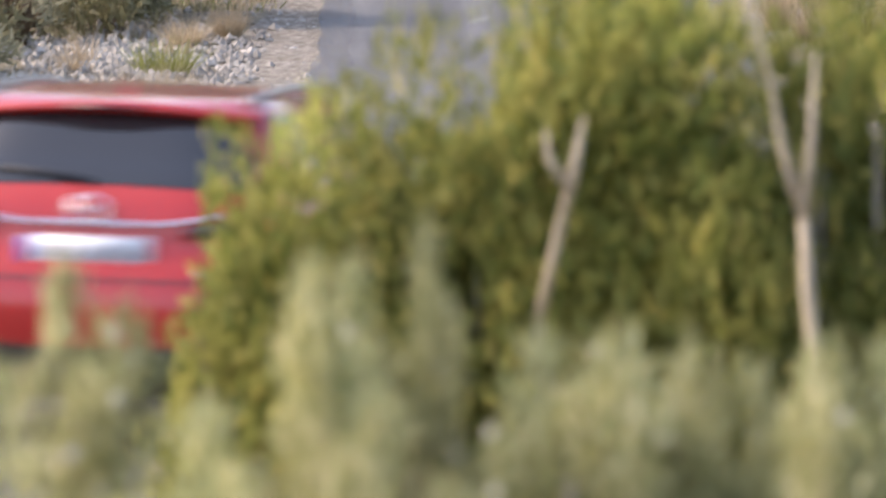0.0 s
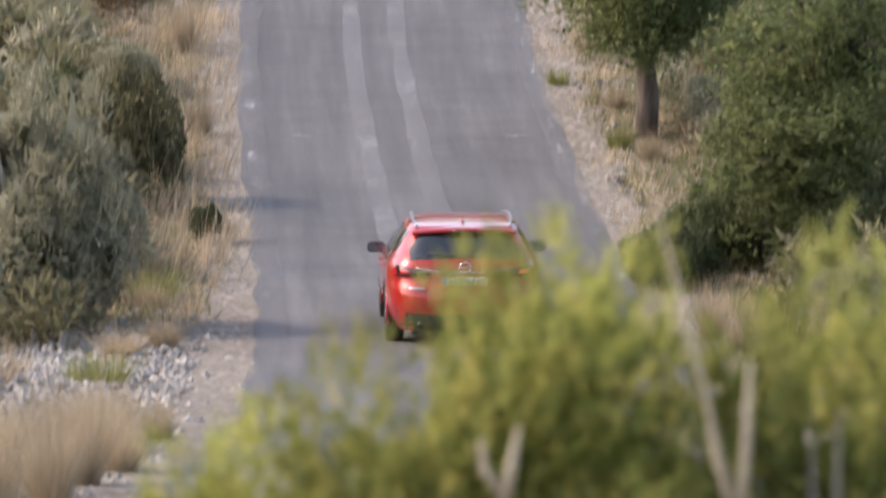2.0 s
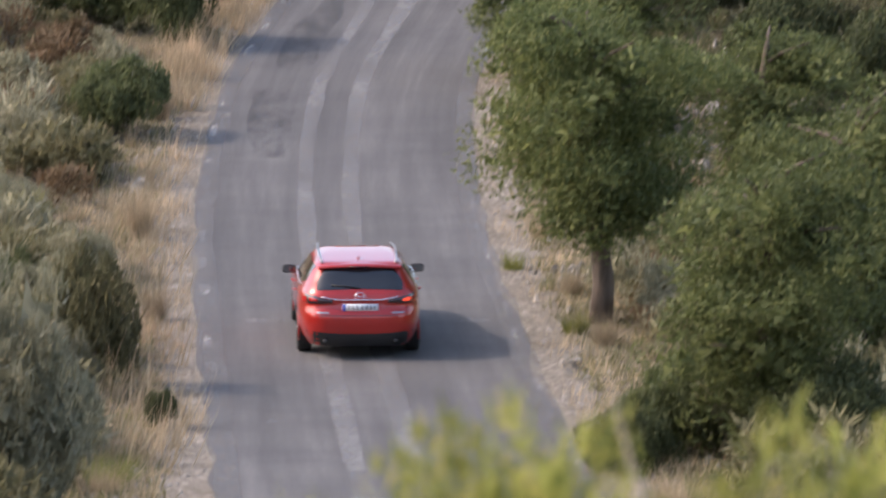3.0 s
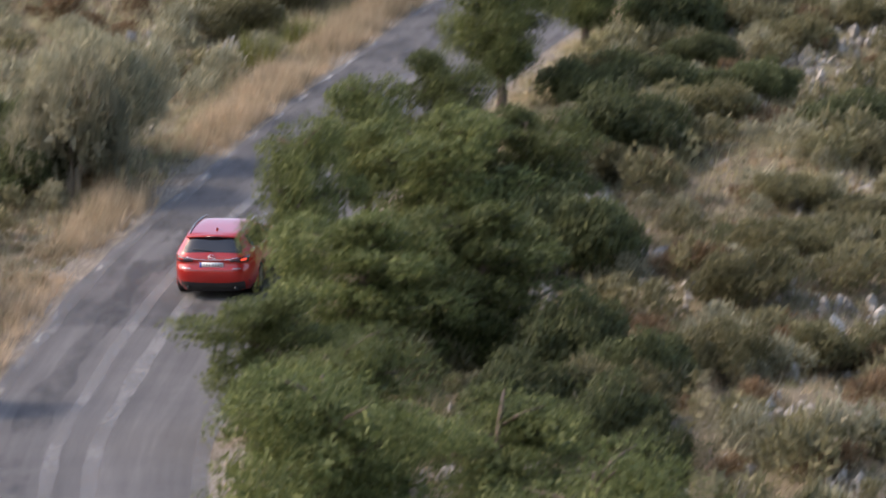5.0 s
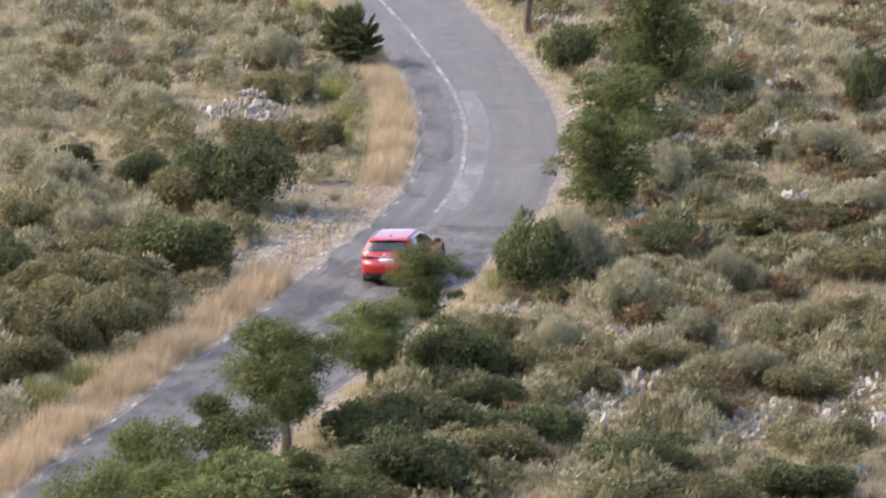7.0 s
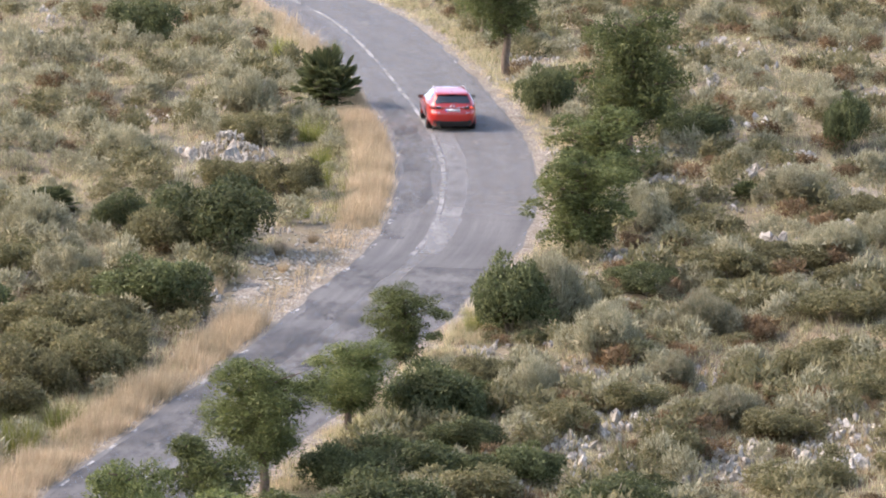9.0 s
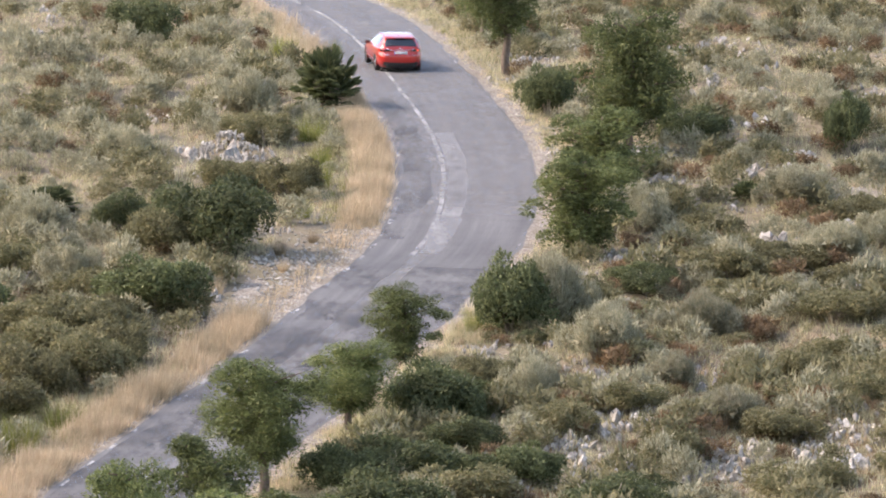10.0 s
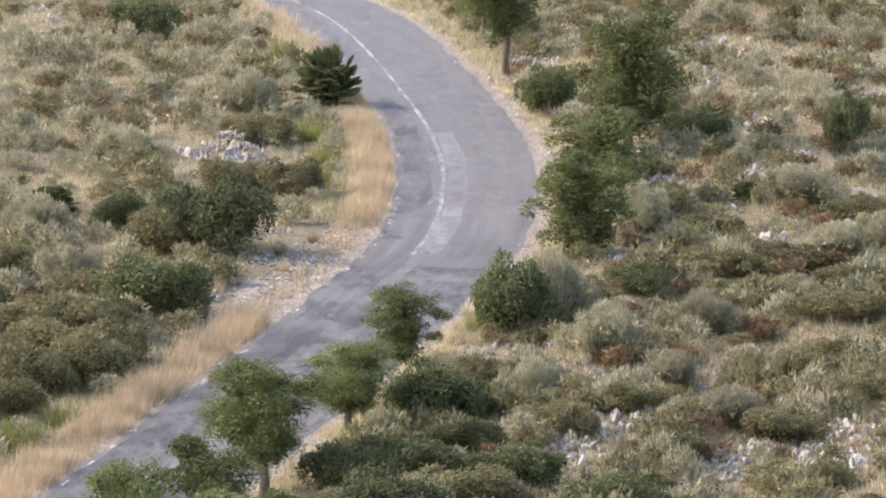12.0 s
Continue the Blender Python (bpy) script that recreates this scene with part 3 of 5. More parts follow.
    top = [fin.verts.new(p) for p in ((0.018, -0.32, 1.385), (0.018, -0.12, 1.405), (0, -0.31, 1.462), (0, -0.27, 1.464), (-0.018, -0.12, 1.405), (-0.018, -0.32, 1.385))]
    for f in ((0, 1, 3, 2), (5, 2, 3, 4), (0, 2, 5), (1, 4, 3), (0, 5, 4, 1)):
        fin.faces.new([top[i] for i in f])
    part("roof_antenna", fin, CAR_RED, car, smooth=False)
    wheels = [build_wheel(car, side, y) for y in (0.0, 2.75) for side in (-1, 1)]
    return car, wheels


CAR, WHEELS = build_car()
# seconds, metres ahead; metres ahead, metres to the right
CAR_AHEAD = spline([(0, 22.32), (0.6, 39.0), (1.0, 47.4), (1.5, 56.1), (2.0, 64.7), (2.5, 73.5), (2.7, 77.0), (4.3, 107.2), (4.5, 111.3), (5.0, 121.7), (5.8, 139.4), (6.6, 158.1), (7.0, 167.9), (7.5, 179.6), (7.7, 183.7),
                    (9.3, 212.5), (9.5, 216.2), (10.0, 225.0), (10.5, 233.6), (11.0, 241.8), (11.5, 249.8), (12.0, 257.8)])
CAR_SIDE = spline([(10, -5.6), (22.3, -3.72), (39.0, -4.22), (47.4, -4.58), (56.1, -5.22), (64.7, -6.08), (73.5, -7.40), (77.0, -7.87), (92, -9.85), (107.2, -10.71), (111.3, -10.62), (121.7, -9.92), (133, -8.25),
                   (146, -5.95), (158, -3.80), (168, -2.08), (179.7, -0.38), (183.7, 0.08), (192, 0.62), (200, 0.65), (207, 0.28), (212.5, -0.24), (216.2, -0.64), (225, -1.83), (233.7, -3.20), (241.8, -4.72), (250, -6.5), (262, -9.4), (280, -15.0)])


def car_pose(t):
    y = float(CAR_AHEAD(t))
    x, z = float(CAR_SIDE(y)), float(grade(y))
    swing = float(CAR_SIDE(y + 1.5)) - float(CAR_SIDE(y - 0.5))
    climb = (float(grade(y + 2.75)) - z) / 2.75
    return pose(x, y, z, math.degrees(math.atan(climb)), 0, math.degrees(math.atan2(-swing, 2.0)) - 3.0 * math.exp(-((y - 160) / 24) ** 2))


def motions():
    walk(CAR, [(t, car_pose(t)) for t in np.arange(0, 12.001, 0.2)])
    # the rims have five like spokes, so whole fifths of a turn are left out
    for wheel in WHEELS:
        rows, turned, last = [], 0.0, float(CAR_AHEAD(0))
        for k in range(0, 361):
            here = float(CAR_AHEAD(k / FPS))
            turned += ((here - last) / 0.333) % (2 * math.pi / 5)
            last = here
            rows.append((k / FPS, pose(*wheel.location, -math.degrees(turned), 0, 0)))
        walk(wheel, rows)


# ------------------------------------------------------------------ plants and stones: builders
def unit(v):
    return v / np.maximum(np.linalg.norm(v, axis=-1, keepdims=True), 1e-9)


def blades(base, way, length, width, rng, bend=0.0, tri=True):
    """Leaves: a base point, a direction, a length and a width each; narrow triangles, or diamonds for broad leaves."""
    n = len(base)
    across = unit(np.cross(way, unit(rng.normal(size=(n, 3)))))
    length, width = np.broadcast_to(length, n)[:, None], np.broadcast_to(width, n)[:, None]
    tip = base + way * length + np.array([0, 0, -1.0]) * (bend * length)
    if tri:
        return np.stack([base + across * width * 0.5, tip, base - across * width * 0.5], 1).reshape(-1, 3), np.arange(3 * n).reshape(-1, 3)
    mid = base + way * length * 0.5
    return np.stack([base, mid + across * width * 0.5, tip, mid - across * width * 0.5], 1).reshape(-1, 3), np.arange(4 * n).reshape(-1, 4)


def joined(pieces):
    verts, faces, at = [], [], 0
    for v, f in pieces:
        verts.append(v)
        faces.append(f + at)
        at += len(v)
    return np.concatenate(verts), np.concatenate(faces)


def lobed(rng, size, lobes, leaves, length, width, up, lobe=0.36, core=0.04, low=-0.4, loose=0.5):
    """Foliage of a crown with that size (x, y, z): rounded lobes, covered with small leaves that lie roughly along their surface,
    and a few broad sprays inside that close the crown."""
    d = unit(rng.normal(size=(lobes, 3)))
    d[:, 2] = np.where(d[:, 2] < low, -d[:, 2] * 0.6, d[:, 2])
    rad = 0.5 * lobe * rng.uniform(0.5, 1.4, lobes)
    at = d * ((0.5 - 0.75 * rad) * rng.uniform(0.45, 1.15, lobes))[:, None]
    pick = rng.choice(lobes, leaves, p=rad ** 2 / np.sum(rad ** 2))
    out = unit(rng.normal(size=(leaves, 3)) + 0.75 * d[pick] + np.array([0, 0, 0.25]))
    depth = 1 + 0.10 * rng.normal(size=leaves) - 0.35 * rng.random(leaves) ** 3
    base = at[pick] * np.array(size) + out * (rad[pick] * depth)[:, None] * (0.35 * max(size) + 0.65 * min(size))
    along = unit(np.cross(out, rng.normal(size=out.shape)))
    way = unit(along + out * 0.45 + np.array([0, 0, up]) + rng.normal(size=out.shape) * loose)
    facing = out + rng.normal(size=out.shape) * loose
    across = unit(np.cross(way, facing))
    long = (length * rng.uniform(0.6, 1.35, leaves))[:, None]
    wide = (width * rng.uniform(0.7, 1.4, leaves))[:, None]
    v = np.stack([base + across * wide * 0.5, base + way * long, base - across * wide * 0.5], 1).reshape(-1, 3)
    n = int(leaves * core * 1.6)
    if not n:
        return v, np.arange(3 * leaves).reshape(-1, 3)
    inner = at[rng.integers(0, lobes, n)] * 0.8 * np.array(size) + rng.normal(size=(n, 3)) * 0.05 * np.array(size)
    w, _ = blades(inner, unit(rng.normal(size=(n, 3))), 0.13 * min(size), 0.09 * min(size), rng)
    return np.concatenate([v, w]), np.arange(3 * (leaves + n)).reshape(-1, 3)


def fitted(verts, wide, high, low):
    """Scales foliage so that it is that wide and reaches from low to high."""
    r = np.quantile(np.hypot(verts[:, 0] - np.median(verts[:, 0]), verts[:, 1] - np.median(verts[:, 1])), 0.97)
    z0, z1 = np.quantile(verts[:, 2], 0.003), np.quantile(verts[:, 2], 0.998)
    out = verts.copy()
    out[:, :2] *= 0.5 * wide / r
    out[:, 2] = low + (verts[:, 2] - z0) * (high - low) / (z1 - z0)
    return out


def limb_bm(bm, points, radii, sides=6):
    t = tube_bm(points, list(radii), sides)
    me = bpy.data.meshes.new("limb")
    t.to_mesh(me)
    t.free()
    bm.from_mesh(me)
    bpy.data.meshes.remove(me)


def make_pine(seed, height, width, bare, lean, leaf=PINE_LEAF, clumps=300, fine=0.82):
    """A pine: trunk with limbs, and a crown of needle tufts in uneven tiers. bare: share of the height with no needles."""
    rng = np.random.default_rng(seed)
    tree = tagged(new("pine_tree"), "green Aleppo pine with an uneven needle crown", "tree")
    wood = bmesh.new()
    steps = np.linspace(0, 1, 7)
    spine = [(lean * height * u * u + rng.normal() * 0.02 * height * (0 < u < 1), rng.normal() * 0.015 * height * (0 < u < 1), height * 0.93 * u - 0.1) for u in steps]
    limb_bm(wood, spine, [0.035 * height * (1 - 0.85 * u) + 0.012 for u in steps], 9)
    pieces = []
    tiers = 15
    for k in range(tiers):
        u = bare + (1 - bare) * (k + 0.5) / tiers
        a = k * 2.4 + rng.random()
        reach = 0.5 * width * math.sin(math.pi * min(1.0, (1 - (u - bare) / (1 - bare)) * 0.75 + 0.18)) * rng.uniform(0.45, 1.0)
        root = Vector(spine[0]).lerp(Vector(spine[-1]), 0) if u <= 0 else Vector((lean * height * u * u, 0, height * 0.93 * u))
        tip = root + Vector((math.cos(a) * reach, math.sin(a) * reach, 0.10 * height * rng.uniform(0.2, 1)))
        limb_bm(wood, [root - Vector((0, 0, 0.03 * height)), root.lerp(tip, 0.5), tip], [0.012 * height, 0.008 * height, 0.003 * height], 5)
        s = width * rng.uniform(0.46, 0.64)
        v, f = lobed(rng, (s, s, s * rng.uniform(0.6, 0.85)), 7, 42 * clumps // tiers, 0.13 * fine, 0.046 * fine, 0.35, 0.5)
        pieces.append((v + np.array(root.lerp(tip, 0.8)) + np.array([0, 0, 0.02 * height]), f))
        s *= 0.7
        v, f = lobed(rng, (s, s, s * 0.75), 5, 18 * clumps // tiers, 0.14 * fine, 0.050 * fine, 0.35, 0.55)
        pieces.append((v + np.array(root.lerp(tip, 0.25)), f))
    part("trunk", wood, BARK, tree, "brown pine trunk with limbs")
    v, f = joined(pieces)
    linked("crown", fitted(v, width, height, bare * height), f, leaf, tree)
    return tree


def make_shrub(seed, label, leaf, wide, high, lobes, leaves, length, width, up, name="shrub", twigs=7, lobe=0.36, core=0.04):
    rng = np.random.default_rng(seed)
    shrub = tagged(new(name), label, "shrub")
    wood = bmesh.new()
    for k in range(twigs):
        a, r = rng.uniform(0, 6.28), wide * 0.34 * rng.uniform(0.3, 1)
        limb_bm(wood, [(r * 0.1 * math.cos(a), r * 0.1 * math.sin(a), -0.06), (r * 0.5 * math.cos(a), r * 0.5 * math.sin(a), high * 0.4), (r * math.cos(a), r * math.sin(a), high * rng.uniform(0.6, 0.85))],
                [0.025 * high + 0.006, 0.016 * high + 0.004, 0.004], 5)
    part("woody_base", wood, TWIG, shrub)
    v, f = lobed(rng, (wide, wide, high * 1.05), lobes, leaves, length, width, up, lobe, core)
    v = fitted(v, wide, high, -0.02)
    linked("foliage", v, f, leaf, shrub)
    return shrub


def make_palm(seed):
    """A dwarf palm: fans of stiff leaflets on short stalks."""
    rng = np.random.default_rng(seed)
    palm = tagged(new("dwarf_palm"), "dark green dwarf fan palm on the stony bank", "palm")
    stalks = bmesh.new()
    pieces = []
    for k in range(130):
        a, lift = rng.uniform(0, 6.28), rng.uniform(-0.05, 1.35)
        d = Vector((math.cos(a) * math.cos(lift), math.sin(a) * math.cos(lift), math.sin(lift)))
        hub = d * rng.uniform(0.28, 0.72) + Vector((0, 0, 0.06))
        limb_bm(stalks, [(0, 0, -0.05), hub * 0.5, hub], [0.014, 0.010, 0.006], 4)
        side = d.cross(Vector((0, 0, 1))).normalized()
        n = 18
        ways = np.array([np.array(d) * math.cos(b) + np.array(side) * math.sin(b) for b in np.linspace(-1.25, 1.25, n)])
        pieces.append(blades(np.repeat(np.array([hub]), n, 0), unit(ways), 0.38 * rng.uniform(0.75, 1.1), 0.046, rng, 0.12, False))
    part("stalk_base", stalks, TWIG, palm)
    linked("leaf_fan", *joined(pieces), DARK_LEAF, palm)
    return palm


def make_tuft(seed, label, leaf, count, wide, high, width, name="grass_tuft", bend=0.25):
    rng = np.random.default_rng(seed)
    a = rng.uniform(0, 6.28, count)
    r = wide * 0.25 * rng.random(count) ** 0.5
    base = np.stack([r * np.cos(a), r * np.sin(a), np.full(count, -0.03)], -1)
    b = a + rng.normal(0, 0.9, count)
    out = rng.uniform(0.02, 0.85, count)
    way = unit(np.stack([np.cos(b) * out, np.sin(b) * out, np.ones(count)], -1))
    v, f = blades(base, way, high * rng.uniform(0.3, 1.2, count), width, rng, bend)
    return tagged(linked(name, fitted(v, wide, high, -0.03), f, leaf), label, "grass")


def make_rock(seed, label="pale weathered limestone rock lying among scrub", detail=2):
    bm = bmesh.new()
    bmesh.ops.create_icosphere(bm, subdivisions=detail, radius=0.5)
    rng = np.random.default_rng(seed)
    cuts = [(Vector(unit(rng.normal(size=3) * np.array([1, 1, 0.5]))), rng.uniform(0.16, 0.40)) for _ in range(14)]
    off = Vector(rng.uniform(-50, 50, 3))
    for v in bm.verts:
        v.co *= 1 + 0.30 * noise.noise(v.co * 2.2 + off)
        for n, d in cuts:                                 # broken faces
            over = v.co.dot(n) - d
            if over > 0:
                v.co -= n * over * 0.95
        flute = abs(noise.noise(Vector((v.co.x * 6, v.co.y * 6, v.co.z * 1.6)) + off))       # runnels worn by rain
        v.co += v.co.normalized() * (0.20 * noise.noise(v.co * 5 + off) + 0.12 * noise.noise(Vector((v.co.x * 14, v.co.y * 14, v.co.z * 5)) + off) + 0.10 - 0.34 * flute)
    big = max(max(abs(c) for c in v.co) for v in bm.verts)
    for v in bm.verts:
        v.co *= 0.5 / big
    return tagged(part("rock", bm, ROCK, smooth=False), label, "rock")


def stand(x, y, sink=0.0):
    return x, y, float(ground_z(x, y)) - sink


def place(first, used, m):
    """The first thing itself at its first place, a copy of it after that."""
    if first.name in used:
        return copy_thing(first, m @ Matrix.Diagonal([1 / c for c in first.scale] + [1]))
    used.add(first.name)
    first.matrix_basis = m
    return first


def sized(x, y, turn, sx, sz, sink=0.0):
    return pose(*stand(x, y, sink), 0, 0, turn) @ Matrix.Diagonal((sx, sx, sz, 1))


def off_road(x, y, margin=0.4):
    return np.abs(np.asarray(x) - centre(y)) * 0.985 > ROAD_WIDTH / 2 + margin


# ------------------------------------------------------------------ plants and stones: where they stand
# rows: metres right, metres ahead, width, height
PINES = [(-4.5, 141.7, 2.7, 3.5), (-2.5, 149.7, 2.2, 2.6), (-1.1, 160.8, 2.0, 2.4), (6.6, 200.9, 3.7, 5.2),
         (2.5, 223.0, 2.8, 5.0), (1.7, 234.0, 2.4, 3.6), (4.4, 179.9, 2.9, 3.4), (5.3, 190.4, 3.0, 3.2),
         (-7.0, 126.0, 2.2, 3.9), (-5.55, 131.0, 2.3, 3.55), (-3.6, 127.0, 3.0, 3.0), (-8.0, 118.3, 2.3, 4.4),
         (-5.3, 124.0, 3.4, 3.5), (-6.3, 113.1, 3.6, 3.4), (-7.9, 107.5, 2.8, 2.9), (-5.2, 85.1, 3.5, 4.9),
         (-2.2, 72.4, 3.2, 4.1), (-3.1, 95.0, 3.2, 3.3), (-4.0, 114.4, 3.4, 3.4), (-1.2, 81.0, 3.4, 4.2), (-5.9, 101.0, 2.8, 3.3)]
DARKS = [(0.6, 146.5, 2.2, 1.0), (4.0, 138.0, 3.0, 1.2), (8.0, 136.5, 3.0, 1.1), (-7.2, 180.0, 4.0, 2.4), (-10.7, 186.5, 2.1, 1.4), (-8.6, 168.2, 3.5, 1.85), 
         (-12.7, 238.3, 3.1, 2.1), (2.0, 165.9, 2.7, 2.4),
         (3.9, 210.4, 2.3, 1.9), (7.8, 206.9, 1.9, 1.55), (8.9, 204.0, 3.1, 1.3), (14.4, 202.0, 1.9, 2.2),
         (-2.5, 142.0, 2.3, 1.4), (-0.1, 151.1, 2.9, 1.9), (2.1, 142.6, 2.1, 1.15), (6.2, 174.5, 2.3, 0.75),
         (5.2, 142.9, 2.4, 0.7), (2.6, 163.5, 1.0, 0.5), (-8.6, 183.0, 2.4, 1.6), (6.2, 173.3, 2.1, 0.85), (0.5, 142.4, 2.3, 1.15)]
DARKS_NEAR = [(-3.0, 107.5, 2.6, 1.9), (-1.5, 106.9, 2.4, 1.7), (-2.2, 112.6, 2.6, 2.0), (-0.7, 110.8, 2.2, 1.5), (-0.3, 104.8, 2.0, 1.3), (-2.7, 73.8, 2.2, 1.6), (-1.5, 71.6, 2.0, 1.5), (-3.5, 72.8, 1.6, 1.1), (-15.0, 101.7, 2.0, 1.5), (-13.3, 84.4, 1.0, 1.0), (-14.0, 83.3, 1.1, 1.3),
              # (-15.2, 110.3) stands mostly out of view, added to cast shade onto the road
              (-10.5, 74.7, 0.5, 0.55), (-15.2, 110.3, 1.9, 2.6), (-4.0, 71.1, 1.35, 0.95), (-3.2, 74.2, 1.4, 0.8),
              (-1.4, 135.5, 3.4, 2.0), (1.3, 125.7, 1.9, 0.9), (-2.2, 122.8, 3.2, 2.2), (-15.9, 135.8, 2.2, 1.6),
              (-15.5, 131.5, 2.7, 1.75), (-14.3, 168.7, 3.0, 1.7),
              (-1.1, 142.9, 3.2, 1.5), (0.1, 152.7, 3.3, 1.5), (-16.2, 120.0, 2.6, 1.7), (-17.0, 112.0, 2.4, 1.5)]
OLIVES = [(-8.8, 179.5, 3.0, 1.5), (2.5, 124, 3.0, 1.0), (4.5, 128, 3.0, 1.0), (1.5, 119, 2.6, 1.2), (5.5, 134, 3.0, 1.0), (0.8, 113, 2.5, 1.2), (-1.2, 108, 2.5, 1.5),
          (3.0, 115, 2.6, 1.1), (9.0, 142.5, 3.0, 1.0), (-10.7, 164.1, 3.7, 1.4), (-9.9, 157.6, 2.9, 1.6), (-11.3, 156.0, 2.6, 1.5), (-12.0, 78.4, 1.5, 2.0), (-9.6, 161.0, 2.6, 1.3), (-12.8, 160.0, 2.6, 1.2),
          (9.5, 172.0, 3.4, 1.0), (11.5, 166.0, 3.0, 0.9), (8.6, 184.0, 2.6, 0.9), (13.6, 186.0, 3.0, 1.0), (-7.4, 192.0, 2.4, 1.1), (-13.5, 176.0, 2.6, 1.2),
          (-6.7, 203.2, 3.0, 1.1), (-5.3, 191.4, 2.6, 1.3), (-6.8, 192.7, 2.3, 0.85), (-8.2, 168.6, 2.5, 1.2), (-9.0, 172.9, 2.9, 1.2),
          (-11.2, 161.5, 3.2, 1.4), (-12.0, 165.3, 2.5, 1.0), (-10.9, 172.4, 2.4, 1.0), (8.9, 175.6, 2.8, 0.95), (10.9, 176.7, 2.8, 0.95),
          (12.5, 174.4, 2.6, 0.85), (8.0, 180.4, 2.2, 0.9), (9.2, 167.9, 2.5, 0.75), (11.3, 162.2, 2.4, 0.7), (-1.6, 144.1, 3.1, 1.3),
          (0.4, 139.6, 3.3, 1.3), (-2.3, 133.1, 2.9, 1.1), (-3.5, 126.8, 3.1, 1.4), (5.0, 152.2, 2.3, 0.9)]
HEATHS = [(9.0, 150.0, 2.6, 0.9), (11.5, 154.0, 2.4, 0.9), (6.0, 147.5, 2.0, 0.8), (12.0, 143.5, 2.6, 0.9), (10.5, 160.0, 2.6, 0.9), (8.5, 155.5, 2.2, 0.9),
          (-12.0, 152.0, 2.8, 1.2), (-9.9, 165.5, 2.4, 1.2), (3.0, 148.5, 2.2, 0.9), (1.2, 156.0, 2.2, 1.2), (4.2, 171.0, 2.4, 1.0), (9.8, 178.0, 2.6, 0.9), (6.2, 127.5, 2.6, 1.0), (2.6, 130.5, 2.4, 0.9)]
# (-14.2, 131.6) is an added shrub that widens the shade across the road
GREYS = [(-14.0, 135.3, 4.0, 3.3), (-14.2, 131.6, 3.4, 3.5), (3.4, 167.0, 2.5, 2.4), (7.7, 165.0, 2.3, 1.5), (4.4, 160.0, 2.4, 1.75), (2.4, 154.7, 2.0, 1.4),
         (12.0, 189.3, 3.2, 1.5), (7.5, 151.3, 2.6, 1.2), (14.5, 205.2, 2.2, 1.2), (6.4, 157.4, 1.7, 1.1),
         (6.4, 185.1, 2.4, 1.65), (12.3, 177.3, 2.5, 1.25), (-11.5, 173.7, 2.3, 1.55), (-13.3, 183.8, 2.6, 1.65),
         (-11.0, 198.8, 3.0, 1.6), (-7.2, 208.6, 3.0, 1.9), (14.0, 180.0, 2.0, 1.2)]
GREYS_NEAR = [(-11.3, 65.4, 2.8, 3.0), (-16.2, 98.9, 1.9, 1.2), (-12.2, 77.1, 0.95, 1.1), (-15.5, 92.4, 1.5, 1.2), (-1.4, 62.8, 1.5, 1.25), (-13.6, 88.0, 1.2, 1.0), (-13.1, 81.5, 1.4, 1.5), (-12.2, 72.5, 1.3, 1.3)]
PALMS = [(-4.35, 212.9, 3.1, 3.3), (-13.1, 188.8, 2.1, 1.15), (-11.8, 178.8, 1.1, 0.75), (10.2, 190.3, 1.3, 0.95)]
# clusters of stones: right, ahead, width, height of the heap, number
CLUSTERS = [(-7.6, 200.1, 3.0, 1.4, 60), (-8.2, 213.0, 1.5, 0.7, 9), (-11.8, 213.7, 0.9, 0.7, 6), (-9.8, 197.4, 0.6, 0.4, 2),
            (-5.6, 184.6, 1.3, 0.35, 7), (7.5, 200.8, 1.4, 1.0, 7), (7.6, 194.6, 1.0, 0.8, 5),
            (11.0, 194.5, 1.2, 0.5, 5), (12.0, 199.3, 0.8, 0.7, 2), (13.0, 199.6, 1.0, 0.6, 5), (10.2, 230.8, 1.85, 0.7, 10),
            (12.1, 215.3, 1.3, 0.55, 7), (10.5, 218.3, 0.6, 0.45, 1), (5.5, 178.9, 1.1, 0.7, 6), (5.5, 172.6, 1.4, 0.35, 4),
            (1.2, 162.8, 1.55, 0.5, 12), (5.5, 151.2, 0.5, 0.5, 3), (4.5, 158.5, 0.6, 0.35, 3)]
CLUSTERS_RIGHT = [(2.9, 221.0, 1.5, 0.5, 14), (3.4, 227.5, 2.0, 0.7, 16), (3.9, 207.0, 0.9, 0.3, 8), (4.1, 201.0, 0.9, 0.3, 8), (-5.3, 178.5, 1.6, 0.4, 24), (7.3, 161.1, 0.8, 0.35, 5), (9.6, 158.0, 0.65, 0.4, 3), (10.8, 149.7, 1.05, 0.6, 7), (2.7, 145.2, 2.6, 1.1, 26),
                  (7.3, 146.5, 1.9, 0.9, 16), (8.8, 145.8, 0.6, 0.45, 3), (-9.1, 200.7, 1.8, 1.0, 10), (14.9, 199.9, 1.2, 0.4, 4),
                  (9.8, 149.2, 1.35, 0.45, 6), (4.6, 150.4, 0.9, 0.45, 5), (7.3, 170.1, 0.7, 0.3, 4), (-9.2, 190.9, 0.4, 0.3, 2)]
